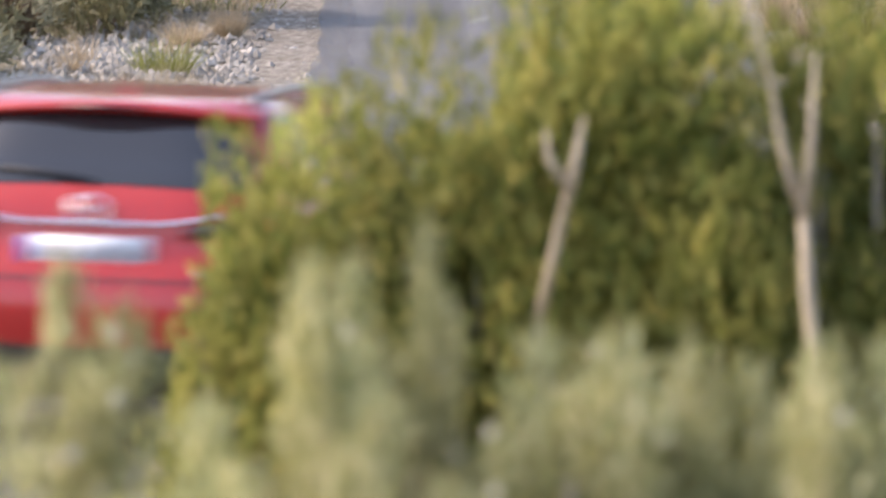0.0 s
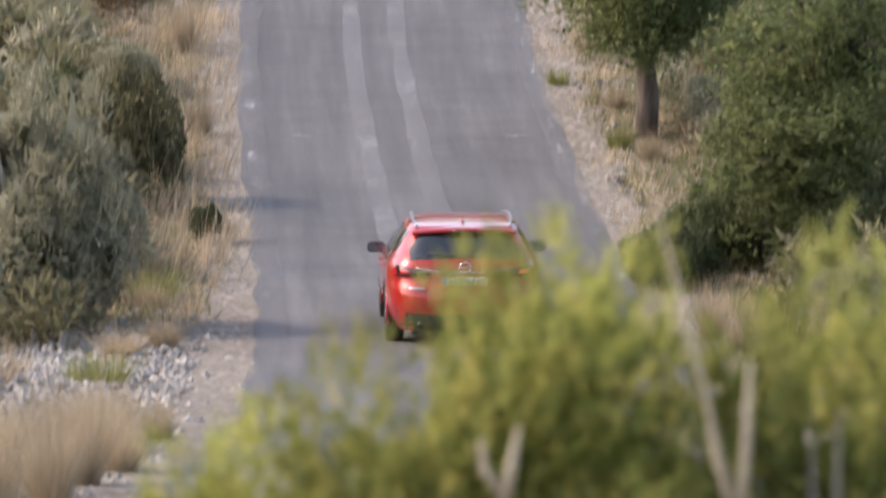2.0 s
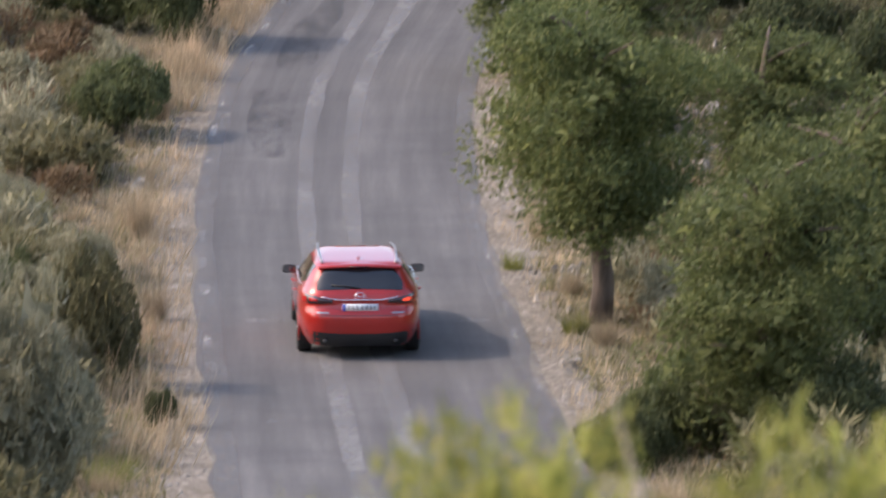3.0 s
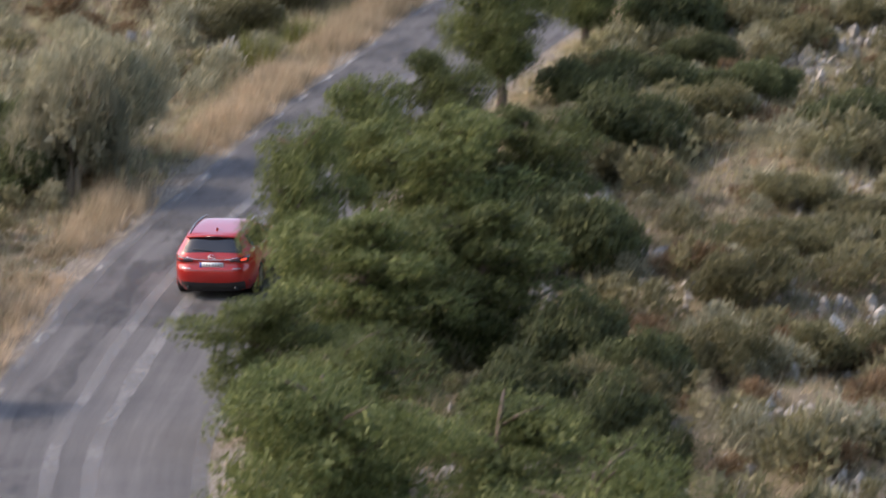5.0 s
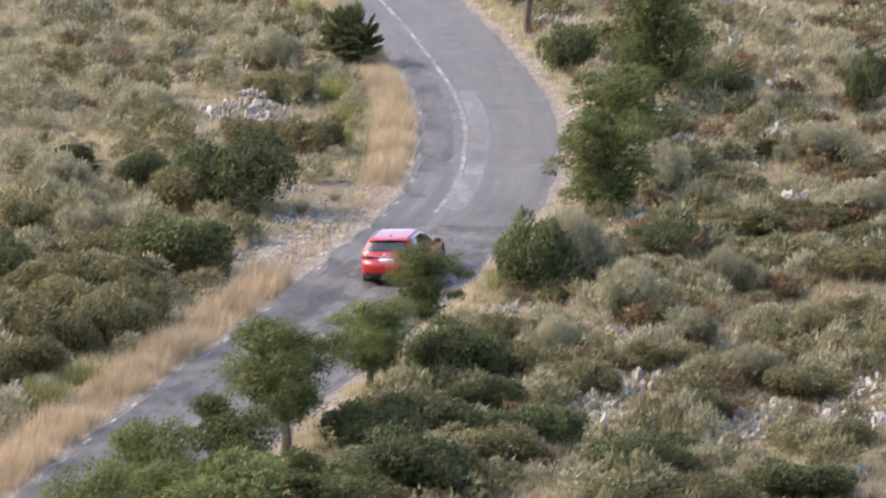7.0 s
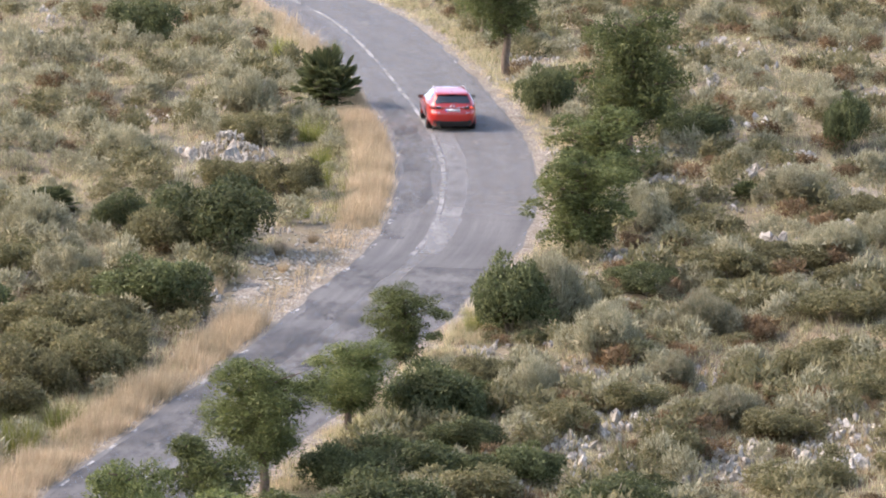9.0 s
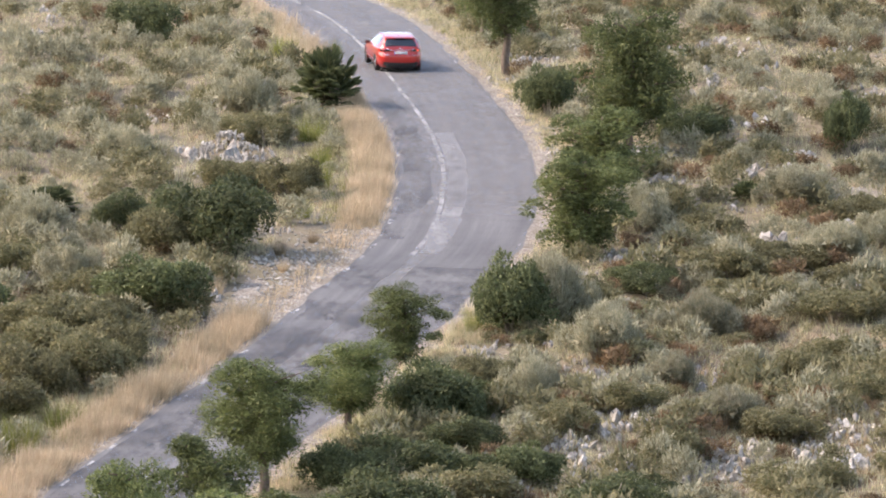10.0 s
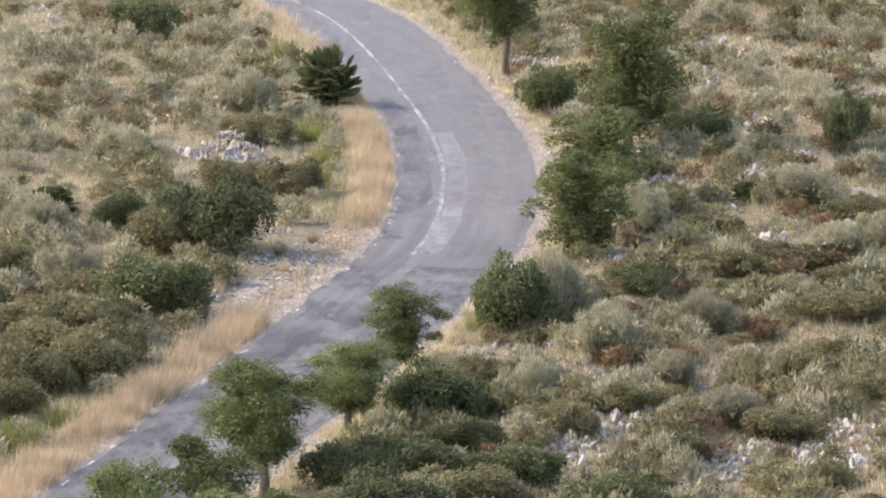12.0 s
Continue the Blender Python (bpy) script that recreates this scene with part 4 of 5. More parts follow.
OUTCROPS = [(3.2, 147.5, 2.0, 0.6, 6), (6.4, 146.6, 2.5, 0.7, 8), (8.4, 147.6, 2.2, 0.6, 7), (10.6, 152.3, 1.9, 0.7, 5), (5.4, 152.9, 1.5, 0.6, 4), (9.3, 155.7, 1.4, 0.5, 3), (2.2, 149.4, 1.7, 0.5, 4), (4.6, 152.0, 1.7, 0.5, 4), (6.3, 152.8, 1.5, 0.4, 3), (11.4, 146.2, 2.0, 0.6, 5), (6.9, 199.0, 1.7, 1.2, 6), (7.3, 196.0, 1.5, 0.9, 4), (8.6, 221.0, 2.7, 0.7, 6), (9.8, 224.5, 2.4, 0.6, 5), (-10.3, 209.0, 1.5, 0.8, 4)]
CLUSTERS_NEAR = [(-5.8, 89.4, 0.9, 0.45, 12), (-5.2, 85.8, 0.5, 0.5, 5), (-0.1, 127.2, 1.15, 0.5, 8), (-3.7, 138.9, 1.4, 0.55, 12),
                 (1.0, 134.1, 0.55, 0.3, 3), (0.1, 127.5, 1.0, 0.5, 8), (3.5, 146.4, 1.75, 0.85, 12), (5.6, 154.0, 1.7, 0.75, 10),
                 (-9.8, 57.0, 2.2, 0.2, 10), (-10.6, 61.7, 1.6, 0.2, 8), (-13.2, 138.9, 0.85, 0.4, 5), (-3.5, 65.8, 0.5, 0.4, 6),
                 (-14.0, 96.5, 0.6, 0.5, 7), (-3.3, 63.0, 0.4, 0.4, 4)]
STRAWS = [(-5.2, 180.0, 0.8, 0.7), (-5.0, 177.0, 0.7, 0.6), (-4.2, 182.5, 0.7, 0.6), (-13.3, 92.3, 0.8, 1.4), (-14.5, 103.3, 0.9, 1.2), (-11.3, 73.3, 0.6, 0.8), (-12.0, 84.8, 0.75, 0.85),
          (-12.7, 85.0, 0.8, 0.75), (-3.2, 65.4, 0.7, 0.9), (-2.8, 64.0, 0.6, 0.7), (-5.8, 87.6, 0.7, 0.6),
          (-6.7, 92.8, 0.65, 0.55), (-5.0, 83.0, 0.75, 0.6), (-9.7, 62.0, 1.0, 0.45), (-10.2, 67.6, 0.8, 0.45),
          (-7.5, 41.5, 0.8, 0.85), (-7.3, 43.0, 0.8, 1.0), (-7.45, 45.6, 0.8, 1.0), (-7.9, 50.2, 0.6, 0.75),
          (-8.8, 49.7, 0.9, 0.55), (-9.4, 63.3, 0.8, 0.5), (-6.9, 172.7, 0.7, 0.8), (-8.1, 47.5, 0.8, 0.9), (-8.3, 44.5, 1.0, 0.9), (-8.6, 46.5, 1.0, 0.95), (-8.0, 49.0, 1.0, 0.85),
          (-7.4, 47.3, 0.8, 0.8), (-8.4, 52.0, 1.0, 0.6), (-7.9, 43.8, 1.0, 0.95), (-7.7, 51.4, 0.7, 0.6), (-7.6, 44.6, 0.9, 0.9)]
GREENS = [(-10.3, 68.6, 1.0, 0.55), (-9.3, 57.9, 1.0, 0.5), (-7.3, 39.7, 0.7, 0.36), (-5.5, 84.1, 0.6, 0.5),
          (-6.9, 89.9, 0.55, 0.45), (-4.2, 193.9, 1.2, 1.2), (-6.5, 230.1, 1.6, 1.1), (-4.7, 187.6, 1.1, 0.75),
          (0.9, 166.2, 0.8, 1.0), (-4.8, 203.9, 1.6, 1.2), (-11.1, 147.8, 1.6, 1.3), (-10.2, 151.0, 1.4, 1.05),
          (-1.7, 68.0, 1.2, 1.1), (-2.2, 62.6, 1.1, 0.95), (-4.3, 198.5, 1.2, 1.0)]


def plant_pines():
    kinds = [make_pine(11, 3.6, 3.0, 0.26, 0.05), make_pine(12, 3.6, 3.0, 0.12, -0.04), make_pine(13, 3.6, 2.6, 0.02, 0.03), make_pine(14, 5.0, 3.2, 0.30, 0.10),
             make_pine(15, 3.6, 3.0, 0.24, -0.05, clumps=420, fine=0.66), make_pine(16, 3.6, 3.0, 0.05, 0.03, clumps=420, fine=0.66)]
    used = set()
    rng = random.Random(3)
    pick = [4, 4, 5, 1, 3, 3, 2, 2, 0, 2, 2, 1, 2, 2, 2, 4, 5, 5, 2, 5, 5]
    for (x, y, w, h), k in zip(PINES, pick):
        full, wide = (5.0, 3.2) if k == 3 else (3.6, 2.6 if k == 2 else 3.0)
        place(kinds[k], used, sized(x, y, rng.uniform(0, 360), 1.18 * w / wide, h / full))


def plant_rows(kinds, rows, wide, high, seed, group=""):
    used, rng = set(), random.Random(seed)
    for i, (x, y, w, h) in enumerate(rows):
        ob = place(kinds[i % len(kinds)], used, sized(x, y, rng.uniform(0, 360), w / wide, h / high))
        if group:
            ob["group"] = group


VIEW_RIGHT = spline([(50, -1.0), (60, 0.0), (90, 2.0), (120, 7), (150, 13), (262, 23)])


def random_heaps(seed, n):
    """Small heaps of stones over the open slopes."""
    rng, out = random.Random(seed), []
    while len(out) < n:
        y = rng.uniform(100, 255)
        x = rng.uniform(-(0.085 * y + 3), float(VIEW_RIGHT(y)))
        if off_road(x, y, 2.2) and (x > centre(y) or rng.random() < 0.4):
            w = rng.uniform(0.3, 1.4)
            out.append((x, y, w, 0.45 * w + 0.1, rng.randint(1, 7)))
    return out


HEAPS = CLUSTERS + OUTCROPS + CLUSTERS_RIGHT + CLUSTERS_NEAR + random_heaps(17, 160)


def lay_stones():
    """The stones of the heaps; the first ones are things, the small rest one mass."""
    kinds = [make_rock(40 + k) for k in range(7)]
    shapes = []
    for k in range(7):                                    # simpler shapes for the small rest
        small = make_rock(60 + k, detail=1)
        v = np.array([tuple(p.co) for p in small.data.vertices])
        shapes.append((v, np.array([tuple(p.vertices) for p in small.data.polygons])))
        bpy.data.objects.remove(small)
    used, rng, pieces, count = set(), random.Random(9), [], 0
    for x, y, w, h, n in HEAPS:
        n = int(n * 4.2) + 5
        mound = 0.7 * h if n > 230 else 0.0               # the great heap: a core with stones all over it
        if mound:
            place(kinds[0], used, pose(*stand(x, y, 0.3)) @ Matrix.Diagonal((0.8 * w, 0.8 * w, 2.2 * mound + 0.3, 1)))
        for i in range(n):
            px = x + rng.gauss(0, 0.26 if x < 0 else 0.36) * w
            py = y + rng.gauss(0, 0.40 if x < 0 else 0.50) * max(w, h * 2)
            if not off_road(px, py, 0.35):
                continue
            s = min(0.62, max(0.09, 1.45 * (w * h) ** 0.5 / n ** 0.5 * rng.uniform(0.45, 1.0) * rng.choice((0.7, 1.1, 1.7))))
            tall, k = s * rng.uniform(0.75, 1.6), rng.randrange(7)
            rise = mound * math.exp(-((px - x) ** 2 + (py - y) ** 2) / (0.32 * w) ** 2)
            m = pose(*stand(px, py, -0.22 * tall - rise), rng.uniform(-25, 25), rng.uniform(-25, 25), rng.uniform(0, 360)) @ Matrix.Diagonal((s, s * rng.uniform(0.7, 1.1), tall, 1))
            if count < 290 and s > 0.24:
                place(kinds[k], used, m)["group"] = "limestone rocks on the hillside"
                count += 1
            else:
                v, f = shapes[k]
                pieces.append((v @ np.array(m.to_3x3()).T + np.array(m.translation), f))
    tagged(linked("small_rocks", *joined(pieces), ROCK), "small broken limestone rocks among the scrub", "rocks", kind="stuff")


OPEN_HEAPS = [row for row in HEAPS if row not in OUTCROPS]
BROAD_HEAPS = [row for row in OPEN_HEAPS if row[2] >= 1.2 and row[1] > 160]


def on_stones(x, y):
    """Whether a plant there would grow on or just before a heap of stones."""
    return any(abs(x - cx) < (0.5 * w + 0.25 if x < 0 else 0.45 * w + 0.1) and (-2.6 - w if x < 0 else -1.9 - 0.6 * w) < y - cy < 0.4 * w + 0.3 for cx, cy, w, h, n in OPEN_HEAPS)


def random_places(rng, n, y0, y1, margin, patchy=0.0, clear=True, left=1.0):
    """Places on the slopes beside the road, in drifts where patchy is above nothing."""
    out = []
    while len(out) < n:
        y = y0 + (y1 - y0) * rng.random() ** 0.95
        x = rng.uniform(-max(0.085 * y + 7, min(0.175 * y + 1, 21)), float(VIEW_RIGHT(y)))
        if not off_road(x, y, margin) or (clear and on_stones(x, y)):
            continue
        if not clear and any(abs(x - cx) < 0.5 * w and -0.9 - 0.5 * w < y - cy < 0.5 * w for cx, cy, w, h, m in BROAD_HEAPS):
            continue
        if 166 < y < 186 and edge(y) - 3.0 < x < centre(y):       # open gravel inside the bend
            continue
        if rng.random() > left and x < centre(y) and y > 140:
            continue
        drift = 0.5 + 0.5 * math.sin(x * 0.9 + 1.7 * math.sin(y * 0.21)) * math.cos(y * 0.33 + 1.1 * math.sin(x * 0.4))
        if rng.random() < patchy * drift:
            continue
        out.append((x, y))
    return out


def scrub(kinds, size, places, singles, seed, name, label, leaf, low, high, group):
    """Small shrubs: the first ones are things of their own, all the others one mass."""
    rng = random.Random(seed)
    used, pieces = set(), []
    shapes = []
    for k in kinds:
        me = [c for c in k.children if c.name.startswith("foliage")][0].data if k.children else k.data
        v = np.empty(len(me.vertices) * 3)
        me.vertices.foreach_get("co", v)
        shapes.append(v.reshape(-1, 3))
    for i, (x, y) in enumerate(places):
        k, s, a = rng.randrange(len(kinds)), rng.uniform(low, high), rng.uniform(0, 6.28)
        tall = s * rng.uniform(0.75, 1.2)
        if i < singles:
            place(kinds[k], used, sized(x, y, math.degrees(a), s, tall))["group"] = group
            continue
        v = shapes[k] * np.array([s, s, tall])
        v = np.stack([v[:, 0] * math.cos(a) - v[:, 1] * math.sin(a), v[:, 0] * math.sin(a) + v[:, 1] * math.cos(a), v[:, 2]], -1)
        pieces.append((v + np.array(stand(x, y)), np.arange(len(v)).reshape(-1, 3)))
    if pieces:
        tagged(linked(name, *joined(pieces), leaf), label, "scrub", kind="stuff")


def grass_strip(name, label, leaf, seed, stretches, per_metre, near, far, high, width=0.014, right=False):
    """Grass along one edge of the road; stretches are (from, to) metres ahead, near and far metres off the asphalt."""
    rng = np.random.default_rng(seed)
    base = []
    for y0, y1, share in stretches:
        n = int((y1 - y0) * per_metre * share)
        ys = rng.uniform(y0, y1, n)
        tuft = np.repeat(rng.uniform(0, 1, n // 12 + 1), 12)[:n]
        ys = np.repeat(ys[::12], 12)[:n] + rng.normal(0, 0.10, n)
        off = near + (far - near) * tuft + rng.normal(0, 0.09, n)
        off = np.maximum(off, 0.12)
        base.append(np.stack([edge(ys) + ROAD_WIDTH + 0.1 + off if right else edge(ys) - off, ys], -1))
    base = np.concatenate(base)
    n = len(base)
    z = ground_z(base[:, 0], base[:, 1]) - 0.03
    lean = rng.normal(0, 0.22, (n, 3))
    lean[:, 2] = 1.0
    lean[:, 0] += 0.14
    tall = high * rng.uniform(0.35, 1.15, n) * np.repeat(rng.uniform(0.6, 1.15, n // 12 + 1), 12)[:n] * (0.75 + 0.35 * np.sin(base[:, 1] * 1.9 + np.sin(base[:, 1] * 0.7) * 2))
    v, f = blades(np.column_stack([base, z]), unit(lean), tall, width, rng, 0.12)
    tagged(linked(name, v, f, leaf), label, "grass", kind="stuff")


def low_cover(name, label, leaf, seed, n, per, length, width, y0=66, y1=262, patchy=0.5, margin=0.6, lean=0.6):
    """Tufts of a few blades all over the slopes."""
    rng = np.random.default_rng(seed)
    spots = np.array(random_places(random.Random(seed), n, y0, y1, margin, patchy, False))
    base = np.repeat(spots, per, 0) + rng.normal(0, 0.07, (n * per, 2))
    z = ground_z(base[:, 0], base[:, 1]) - 0.02
    way = rng.normal(0, lean, (n * per, 3))
    way[:, 2] = 1.0
    v, f = blades(np.column_stack([base, z]), unit(way), length * rng.uniform(0.5, 1.3, n * per), width, rng, 0.1)
    tagged(linked(name, v, f, leaf), label, "grass", kind="stuff")


def loose_stones(seed, n):
    """Small stones on verges and slopes, in one mass."""
    rng = np.random.default_rng(seed)
    shape = np.array([(1, 0, 0), (-1, 0, 0), (0, 1, 0), (0, -1, 0), (0, 0, 1), (0, 0, -1)], float)
    tris = np.array([(0, 2, 4), (2, 1, 4), (1, 3, 4), (3, 0, 4), (2, 0, 5), (1, 2, 5), (3, 1, 5), (0, 3, 5)])
    spots = random_places(random.Random(seed), n // 3, 30, 262, 0.3, 0.8)
    for k in range(n - len(spots)):
        y = rng.uniform(30, 262)
        side = rng.random()
        x = edge(y) - abs(rng.normal(0.5, 0.5)) - 0.1 if side < 0.6 else edge(y) + ROAD_WIDTH + abs(rng.normal(0.4, 0.5)) + 0.1
        spots.append((float(x), y))
    for k in range(1700):                                 # rubble on the broad verge inside the bend
        y = rng.normal(177, 5)
        spots.append((float(edge(y)) - abs(rng.normal(1.2, 0.9)) - 0.1, y))
    for k in range(2600):                                 # bed of broken stone beside the road
        y = rng.normal(58.5, 3.2)
        spots.append((float(edge(y)) - 0.7 - abs(rng.normal(1.3, 0.8)), y))
    pieces = []
    for x, y in spots:
        s = 0.02 + 0.07 * rng.random() ** 2
        v = shape * rng.uniform(0.6, 1.3, (6, 1)) * s * np.array([1, rng.uniform(0.6, 1.2), 0.75])
        a = rng.uniform(0, 6.28)
        v = np.stack([v[:, 0] * math.cos(a) - v[:, 1] * math.sin(a), v[:, 0] * math.sin(a) + v[:, 1] * math.cos(a), v[:, 2]], -1)
        pieces.append((v + np.array(stand(x, y, -0.3 * s)), tris))
    tagged(linked("loose_stones", *joined(pieces), ROCK), "small pale stones scattered on verges and slopes", "stones", kind="stuff")


def bare_stem(name, label, points, radii, forks=()):
    branch = tagged(new(name), label, "branch")
    part("stem", tube_bm(points, list(radii), 8), PALE_WOOD, branch)
    for pts, rad in forks:
        part("fork", tube_bm(pts, list(rad), 7), PALE_WOOD, branch)
    return branch


def plant_foreground():
    """Shrubs on the bank just below the camera."""
    near = [make_shrub(70 + k, "sunlit yellow-green young pine shrub close to the camera", NEAR_LEAF, 0.75, 1.6, 120, 9500, 0.050, 0.014, 0.5, "near_shrub", 5, 0.23, 0.05) for k in range(2)]
    plant_rows(near, [(-1.87, 13.0, 0.50, 1.48), (-1.69, 13.1, 0.66, 1.58), (-1.50, 13.0, 0.68, 1.58), (-1.32, 13.1, 0.68, 1.74), (-1.14, 13.0, 0.62, 1.86), (-0.97, 13.1, 0.66, 1.95), (-0.90, 13.0, 0.62, 1.98),
                      (-0.74, 13.1, 0.55, 1.68), (-0.56, 13.0, 0.58, 1.80), (-0.36, 13.1, 0.60, 1.96), (-0.20, 13.2, 0.62, 1.97),
                      (-1.78, 13.4, 0.60, 1.40), (-1.40, 13.5, 0.70, 1.62), (-1.05, 13.5, 0.72, 1.92), (-1.02, 13.4, 0.80, 1.95), (-1.22, 13.4, 0.60, 1.60), (-0.42, 13.5, 0.66, 1.80)], 0.65, 1.6, 8)
    sage = [make_shrub(80 + k, "pale grey-green sage shrub with small white flower heads", PALE_LEAF, 0.45, 1.2, 70, 7000, 0.048, 0.013, 0.9, "sage_shrub", 9, 0.20, 0.02) for k in range(2)]
    bm = bmesh.new()
    bmesh.ops.create_icosphere(bm, subdivisions=1, radius=0.009)
    head = bpy.data.meshes.new("flower_head")
    bm.to_mesh(head)
    bm.free()
    head.materials.append(FLOWER)
    for k, shrub in enumerate(sage):
        rng = random.Random(180 + k)
        for _ in range(10):
            a, r = rng.uniform(0, 6.28), 0.2 * rng.random() ** 0.5
            flower = new("flower_head", head)
            flower.parent = shrub
            flower.location = (r * math.cos(a), r * math.sin(a), rng.uniform(0.75, 1.2))
            flower.scale = [rng.uniform(0.7, 1.4)] * 3
    plant_rows(sage, [(-1.50, 8.6, 0.34, 1.30), (-1.10, 8.4, 0.28, 1.35), (-1.01, 8.7, 0.26, 1.36), (-0.70, 8.5, 0.46, 1.24), (-0.95, 8.2, 0.36, 1.14), (-0.52, 8.7, 0.40, 1.20), (-1.30, 8.1, 0.42, 1.10), (-0.30, 8.5, 0.38, 1.24), (-1.68, 8.3, 0.42, 1.16)], 0.45, 1.2, 6)

    def on_bank(t_left, up, d):
        """A point d metres ahead, by its angles from straight ahead."""
        return Vector((-math.tan(radians(t_left)) * d, d, math.tan(radians(up)) * d))

    foot = lambda left, d: on_bank(left, 0, d) + Vector((0, 0, float(grade(d)) - 0.1))
    bare_stem("dead_branch", "pale forked dead branch among the green shrub", [foot(5.5, 13.1), on_bank(5.22, -13.3, 12.75), on_bank(4.92, -12.0, 12.3)], [0.016, 0.013, 0.011],
              [([on_bank(4.92, -12.05, 12.3), on_bank(5.14, -11.75, 12.3), on_bank(5.17, -11.45, 12.3)], [0.012, 0.009, 0.004]),
               ([on_bank(4.92, -12.05, 12.3), on_bank(4.85, -11.7, 12.3), on_bank(4.78, -11.3, 12.3)], [0.014, 0.011, 0.004])])
    bare_stem("bare_stem", "tall pale bare stem that forks above the shrub", [foot(2.0, 12.2), on_bank(2.25, -14.6, 12.2), on_bank(2.45, -13.0, 12.2), on_bank(2.50, -12.2, 12.2)], [0.020, 0.018, 0.015, 0.012],
              [([on_bank(2.50, -12.3, 12.2), on_bank(2.72, -11.6, 12.2), on_bank(2.86, -10.9, 12.2), on_bank(3.5, -8.6, 12.2)], [0.012, 0.010, 0.006, 0.002]),
               ([on_bank(2.50, -12.3, 12.2), on_bank(2.43, -11.5, 12.2), on_bank(2.40, -10.6, 12.2)], [0.013, 0.011, 0.005])])
    bare_stem("dry_stalk", "thin pale dry stalk standing on the bank", [foot(0.2, 8.0), on_bank(-0.15, -8.0, 8.0), on_bank(-0.3, -5.2, 8.0)], [0.005, 0.004, 0.002])


plant_pines()
plant_rows([make_shrub(20 + k, "dense dark green lentisk shrub on the stony slope", DARK_LEAF, 2.4, 1.7, 30, 9200, 0.098, 0.050, 0.3, "dark_shrub", lobe=0.38) for k in range(3)], DARKS + DARKS_NEAR, 2.4, 1.7, 5)
plant_rows([make_shrub(30 + k, "grey-green rosemary shrub with upright twigs", GREY_LEAF, 2.4, 1.5, 34, 9500, 0.13, 0.023, 1.1, "grey_shrub", lobe=0.32) for k in range(2)], GREYS, 2.4, 1.5, 6)
plant_rows([make_shrub(32 + k, "soft grey-green roadside shrub with thin twigs", GREY_LEAF, 1.6, 1.4, 60, 15000, 0.075, 0.014, 0.7, "grey_shrub", lobe=0.28) for k in range(2)], GREYS_NEAR, 1.6, 1.4, 16)
plant_rows([make_palm(35), make_palm(36)], PALMS, 2.0, 1.3, 7)
plant_rows([make_tuft(50 + k, "tall tuft of straw-coloured dry grass", STRAW, 620, 0.8, 0.95, 0.008, bend=0.34) for k in range(2)], STRAWS, 0.8, 0.9, 8)
plant_rows([make_tuft(52 + k, "fresh yellow-green grass tuft beside the road", GREEN_GRASS, 420, 1.2, 0.8, 0.014) for k in range(2)], GREENS, 1.2, 0.8, 9)
plant_rows([make_shrub(37 + k, "olive-green heath shrub with brown tips", HEATH_LEAF, 2.6, 1.4, 34, 6600, 0.108, 0.044, 0.5, "olive_shrub", lobe=0.32) for k in range(2)], OLIVES + HEATHS, 2.6, 1.4, 12)
lay_stones()

r = random.Random(21)
SMALL = dict(twigs=4, name="small_shrub", lobe=0.48)
scrub([make_shrub(90 + k, "small grey-green rosemary shrub on the slope", GREY_LEAF, 0.95, 0.62, 7, 390, 0.125, 0.031, 1.1, **SMALL) for k in range(3)], 0.95,
      random_places(r, 960, 56, 262, 1.8, 0.5), 90, 31, "grey_scrub", "grey-green rosemary scrub over the slope", GREY_LEAF, 0.8, 1.9, "small grey shrubs")
scrub([make_shrub(93 + k, "small olive-green heath shrub on the slope", OLIVE_LEAF, 0.95, 0.6, 7, 320, 0.13, 0.044, 0.7, **SMALL) for k in range(3)], 0.95,
      random_places(r, 900, 56, 262, 1.9, 0.5, True, 0.45), 90, 32, "olive_scrub", "olive-green heath scrub over the slope", OLIVE_LEAF, 0.8, 2.0, "small olive shrubs")
scrub([make_shrub(96 + k, "small withered brown shrub on the slope", BROWN_LEAF, 0.8, 0.5, 7, 310, 0.13, 0.032, 0.8, **SMALL) for k in range(2)], 0.8,
      random_places(r, 620, 56, 262, 1.8, 0.9, True, 0.3), 50, 33, "brown_scrub", "withered brown scrub over the slope", BROWN_LEAF, 0.7, 1.7, "small brown shrubs")
scrub([make_tuft(98 + k, "dry grass tuft among the scrub", STRAW, 70, 0.6, 0.5, 0.016) for k in range(2)], 0.6,
      random_places(r, 1200, 56, 262, 1.2, 0.4, False), 70, 34, "dry_tufts", "dry grass tufts among the scrub", STRAW, 0.5, 1.2, "dry grass tufts")
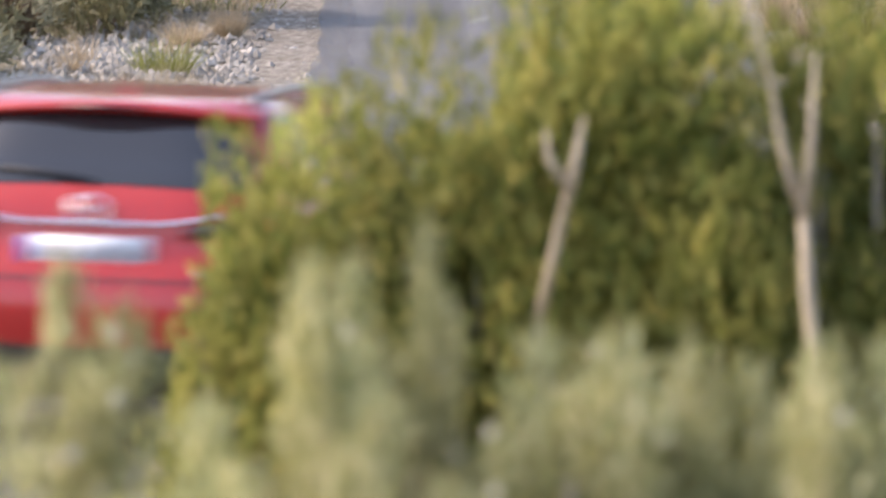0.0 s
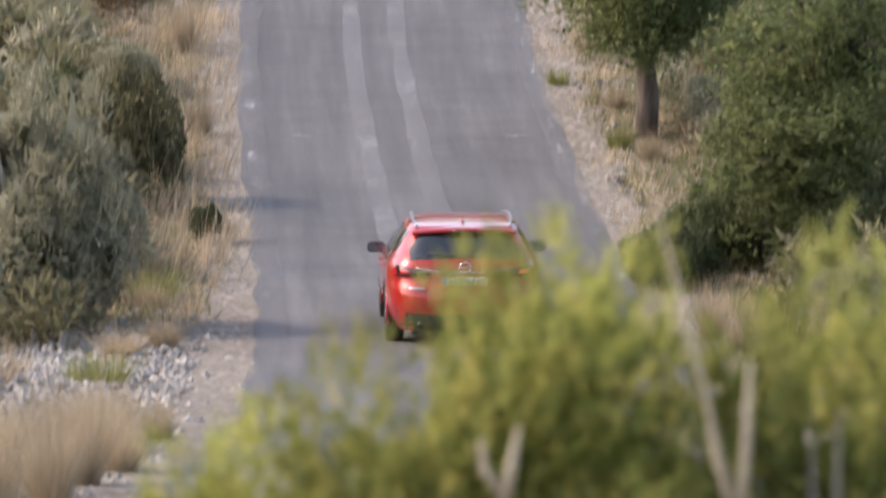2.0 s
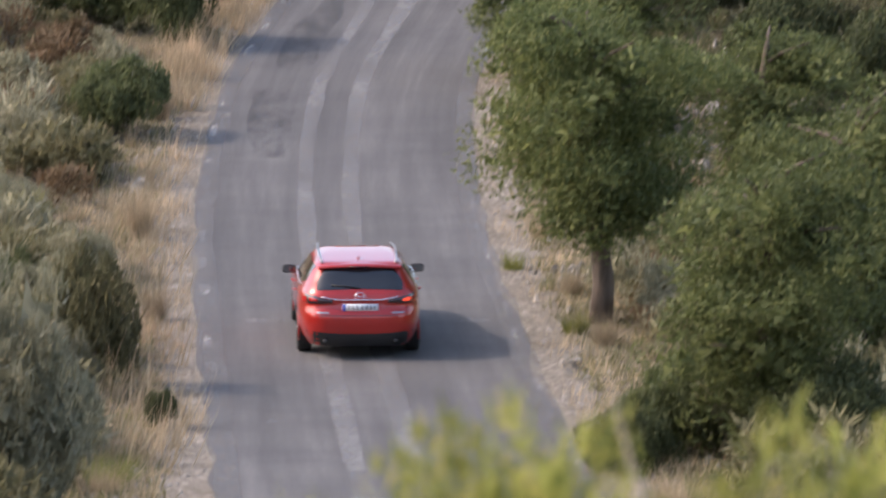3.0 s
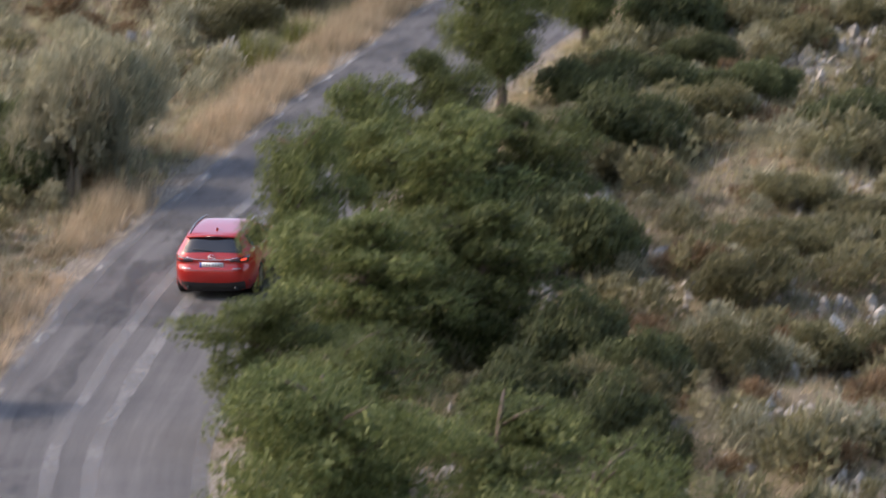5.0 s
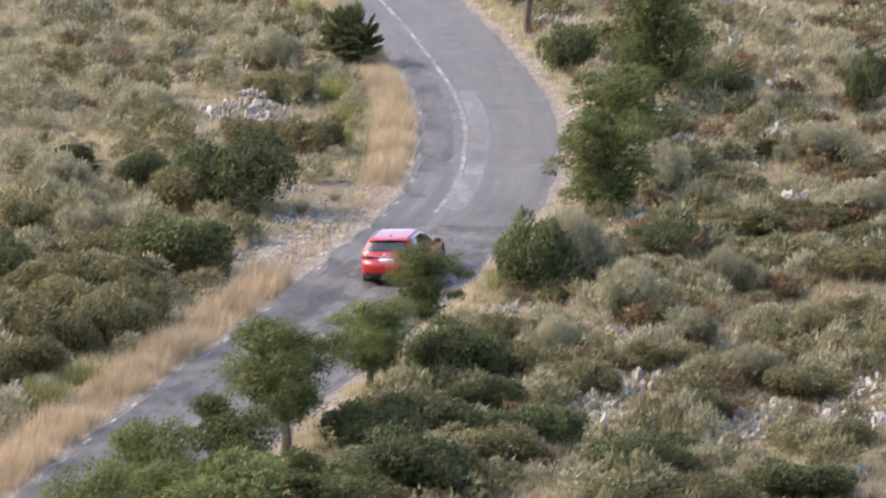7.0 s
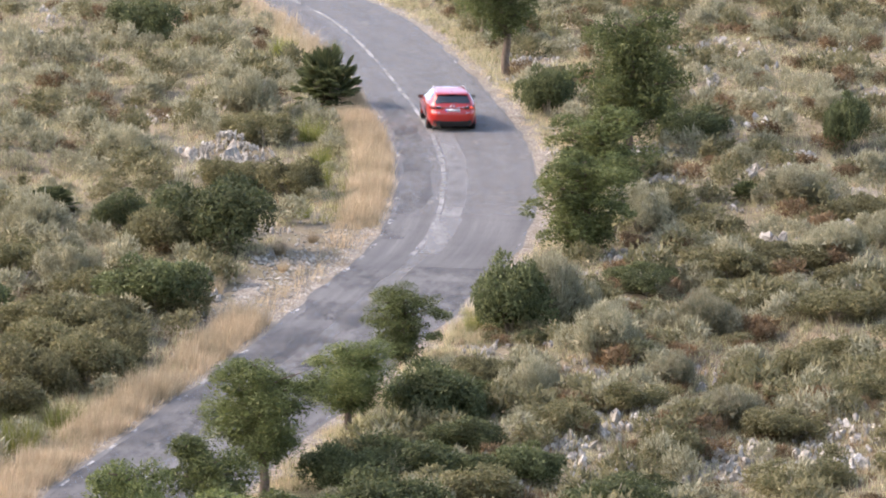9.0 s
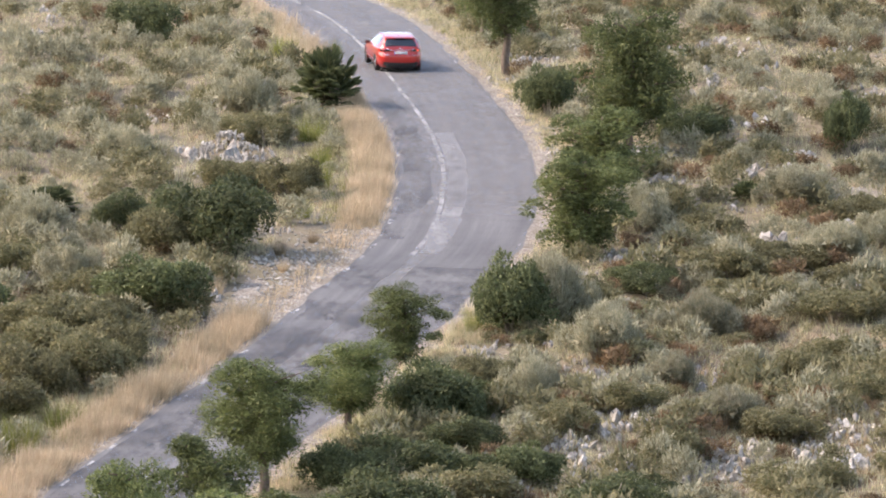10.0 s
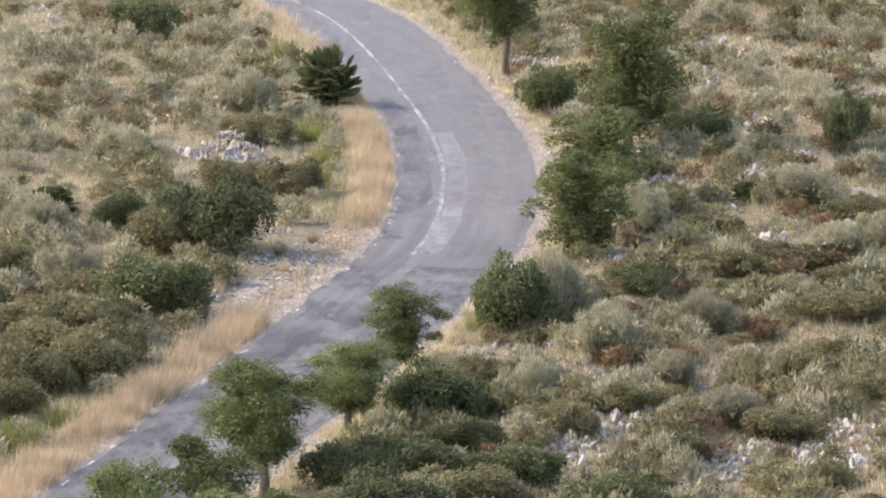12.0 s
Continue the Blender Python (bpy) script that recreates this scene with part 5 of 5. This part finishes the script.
grass_strip("roadside_grass", "band of tall straw-coloured grass along the road", STRAW, 61, [(70, 100, 0.25), (104, 123, 0.9), (125, 131.5, 1.0), (136.5, 168, 1.9), (168, 184, 0.12), (185, 216, 1.25), (218, 262, 0.45)], 380, 0.25, 1.6, 1.02, 0.017)
grass_strip("roadside_green_grass", "green grass behind the dry roadside band", GREEN_GRASS, 62, [(130, 160, 0.5), (186, 232, 0.8)], 80, 1.3, 2.4, 0.5)
grass_strip("verge_grass", "short dry grass in the gravel verge", STRAW, 67, [(66, 108, 1.0)], 110, 0.7, 2.4, 0.42)
grass_strip("verge_grass", "short dry grass in the gravel verge", STRAW, 68, [(60, 140, 1.0), (140, 172, 3.0), (172, 262, 0.9)], 110, 0.15, 1.7, 0.38, right=True)
grass_strip("verge_pale_grass", "feathery pale grass beside the asphalt", PALE_GRASS, 74, [(134, 176, 3.2), (176, 262, 0.8)], 110, 0.15, 1.9, 0.44, right=True)
grass_strip("verge_green_grass", "low green grass in the gravel verge", GREEN_GRASS, 69, [(60, 100, 0.9), (136, 172, 1.2), (214, 262, 1.6)], 80, 0.5, 2.3, 0.34, right=True)
grass_strip("verge_green_grass", "low green grass in the gravel verge", GREEN_GRASS, 70, [(66, 108, 0.8)], 70, 0.9, 2.8, 0.36)
low_cover("slope_grass", "thin olive and straw grass between the shrubs", OLIVE_LEAF, 63, 21000, 7, 0.24, 0.032)
low_cover("slope_straw", "thin dry grass between the shrubs", STRAW, 64, 13000, 7, 0.28, 0.020)
low_cover("slope_herbs", "grey herbs between the shrubs", GREY_LEAF, 65, 14000, 8, 0.18, 0.030)
low_cover("slope_pale_grass", "feathery pale grass over the open slope", PALE_GRASS, 71, 26000, 8, 0.42, 0.018, y0=128, lean=0.32)
low_cover("slope_withered_herbs", "withered brown herbs between the shrubs", BROWN_LEAF, 72, 7000, 8, 0.22, 0.030, y0=112, y1=175, patchy=0.6)
low_cover("slope_herbs", "grey herbs between the shrubs", GREY_LEAF, 73, 6000, 8, 0.26, 0.026, y0=112, y1=172, patchy=0.3, lean=0.4)
loose_stones(66, 5200)
plant_foreground()


motions()
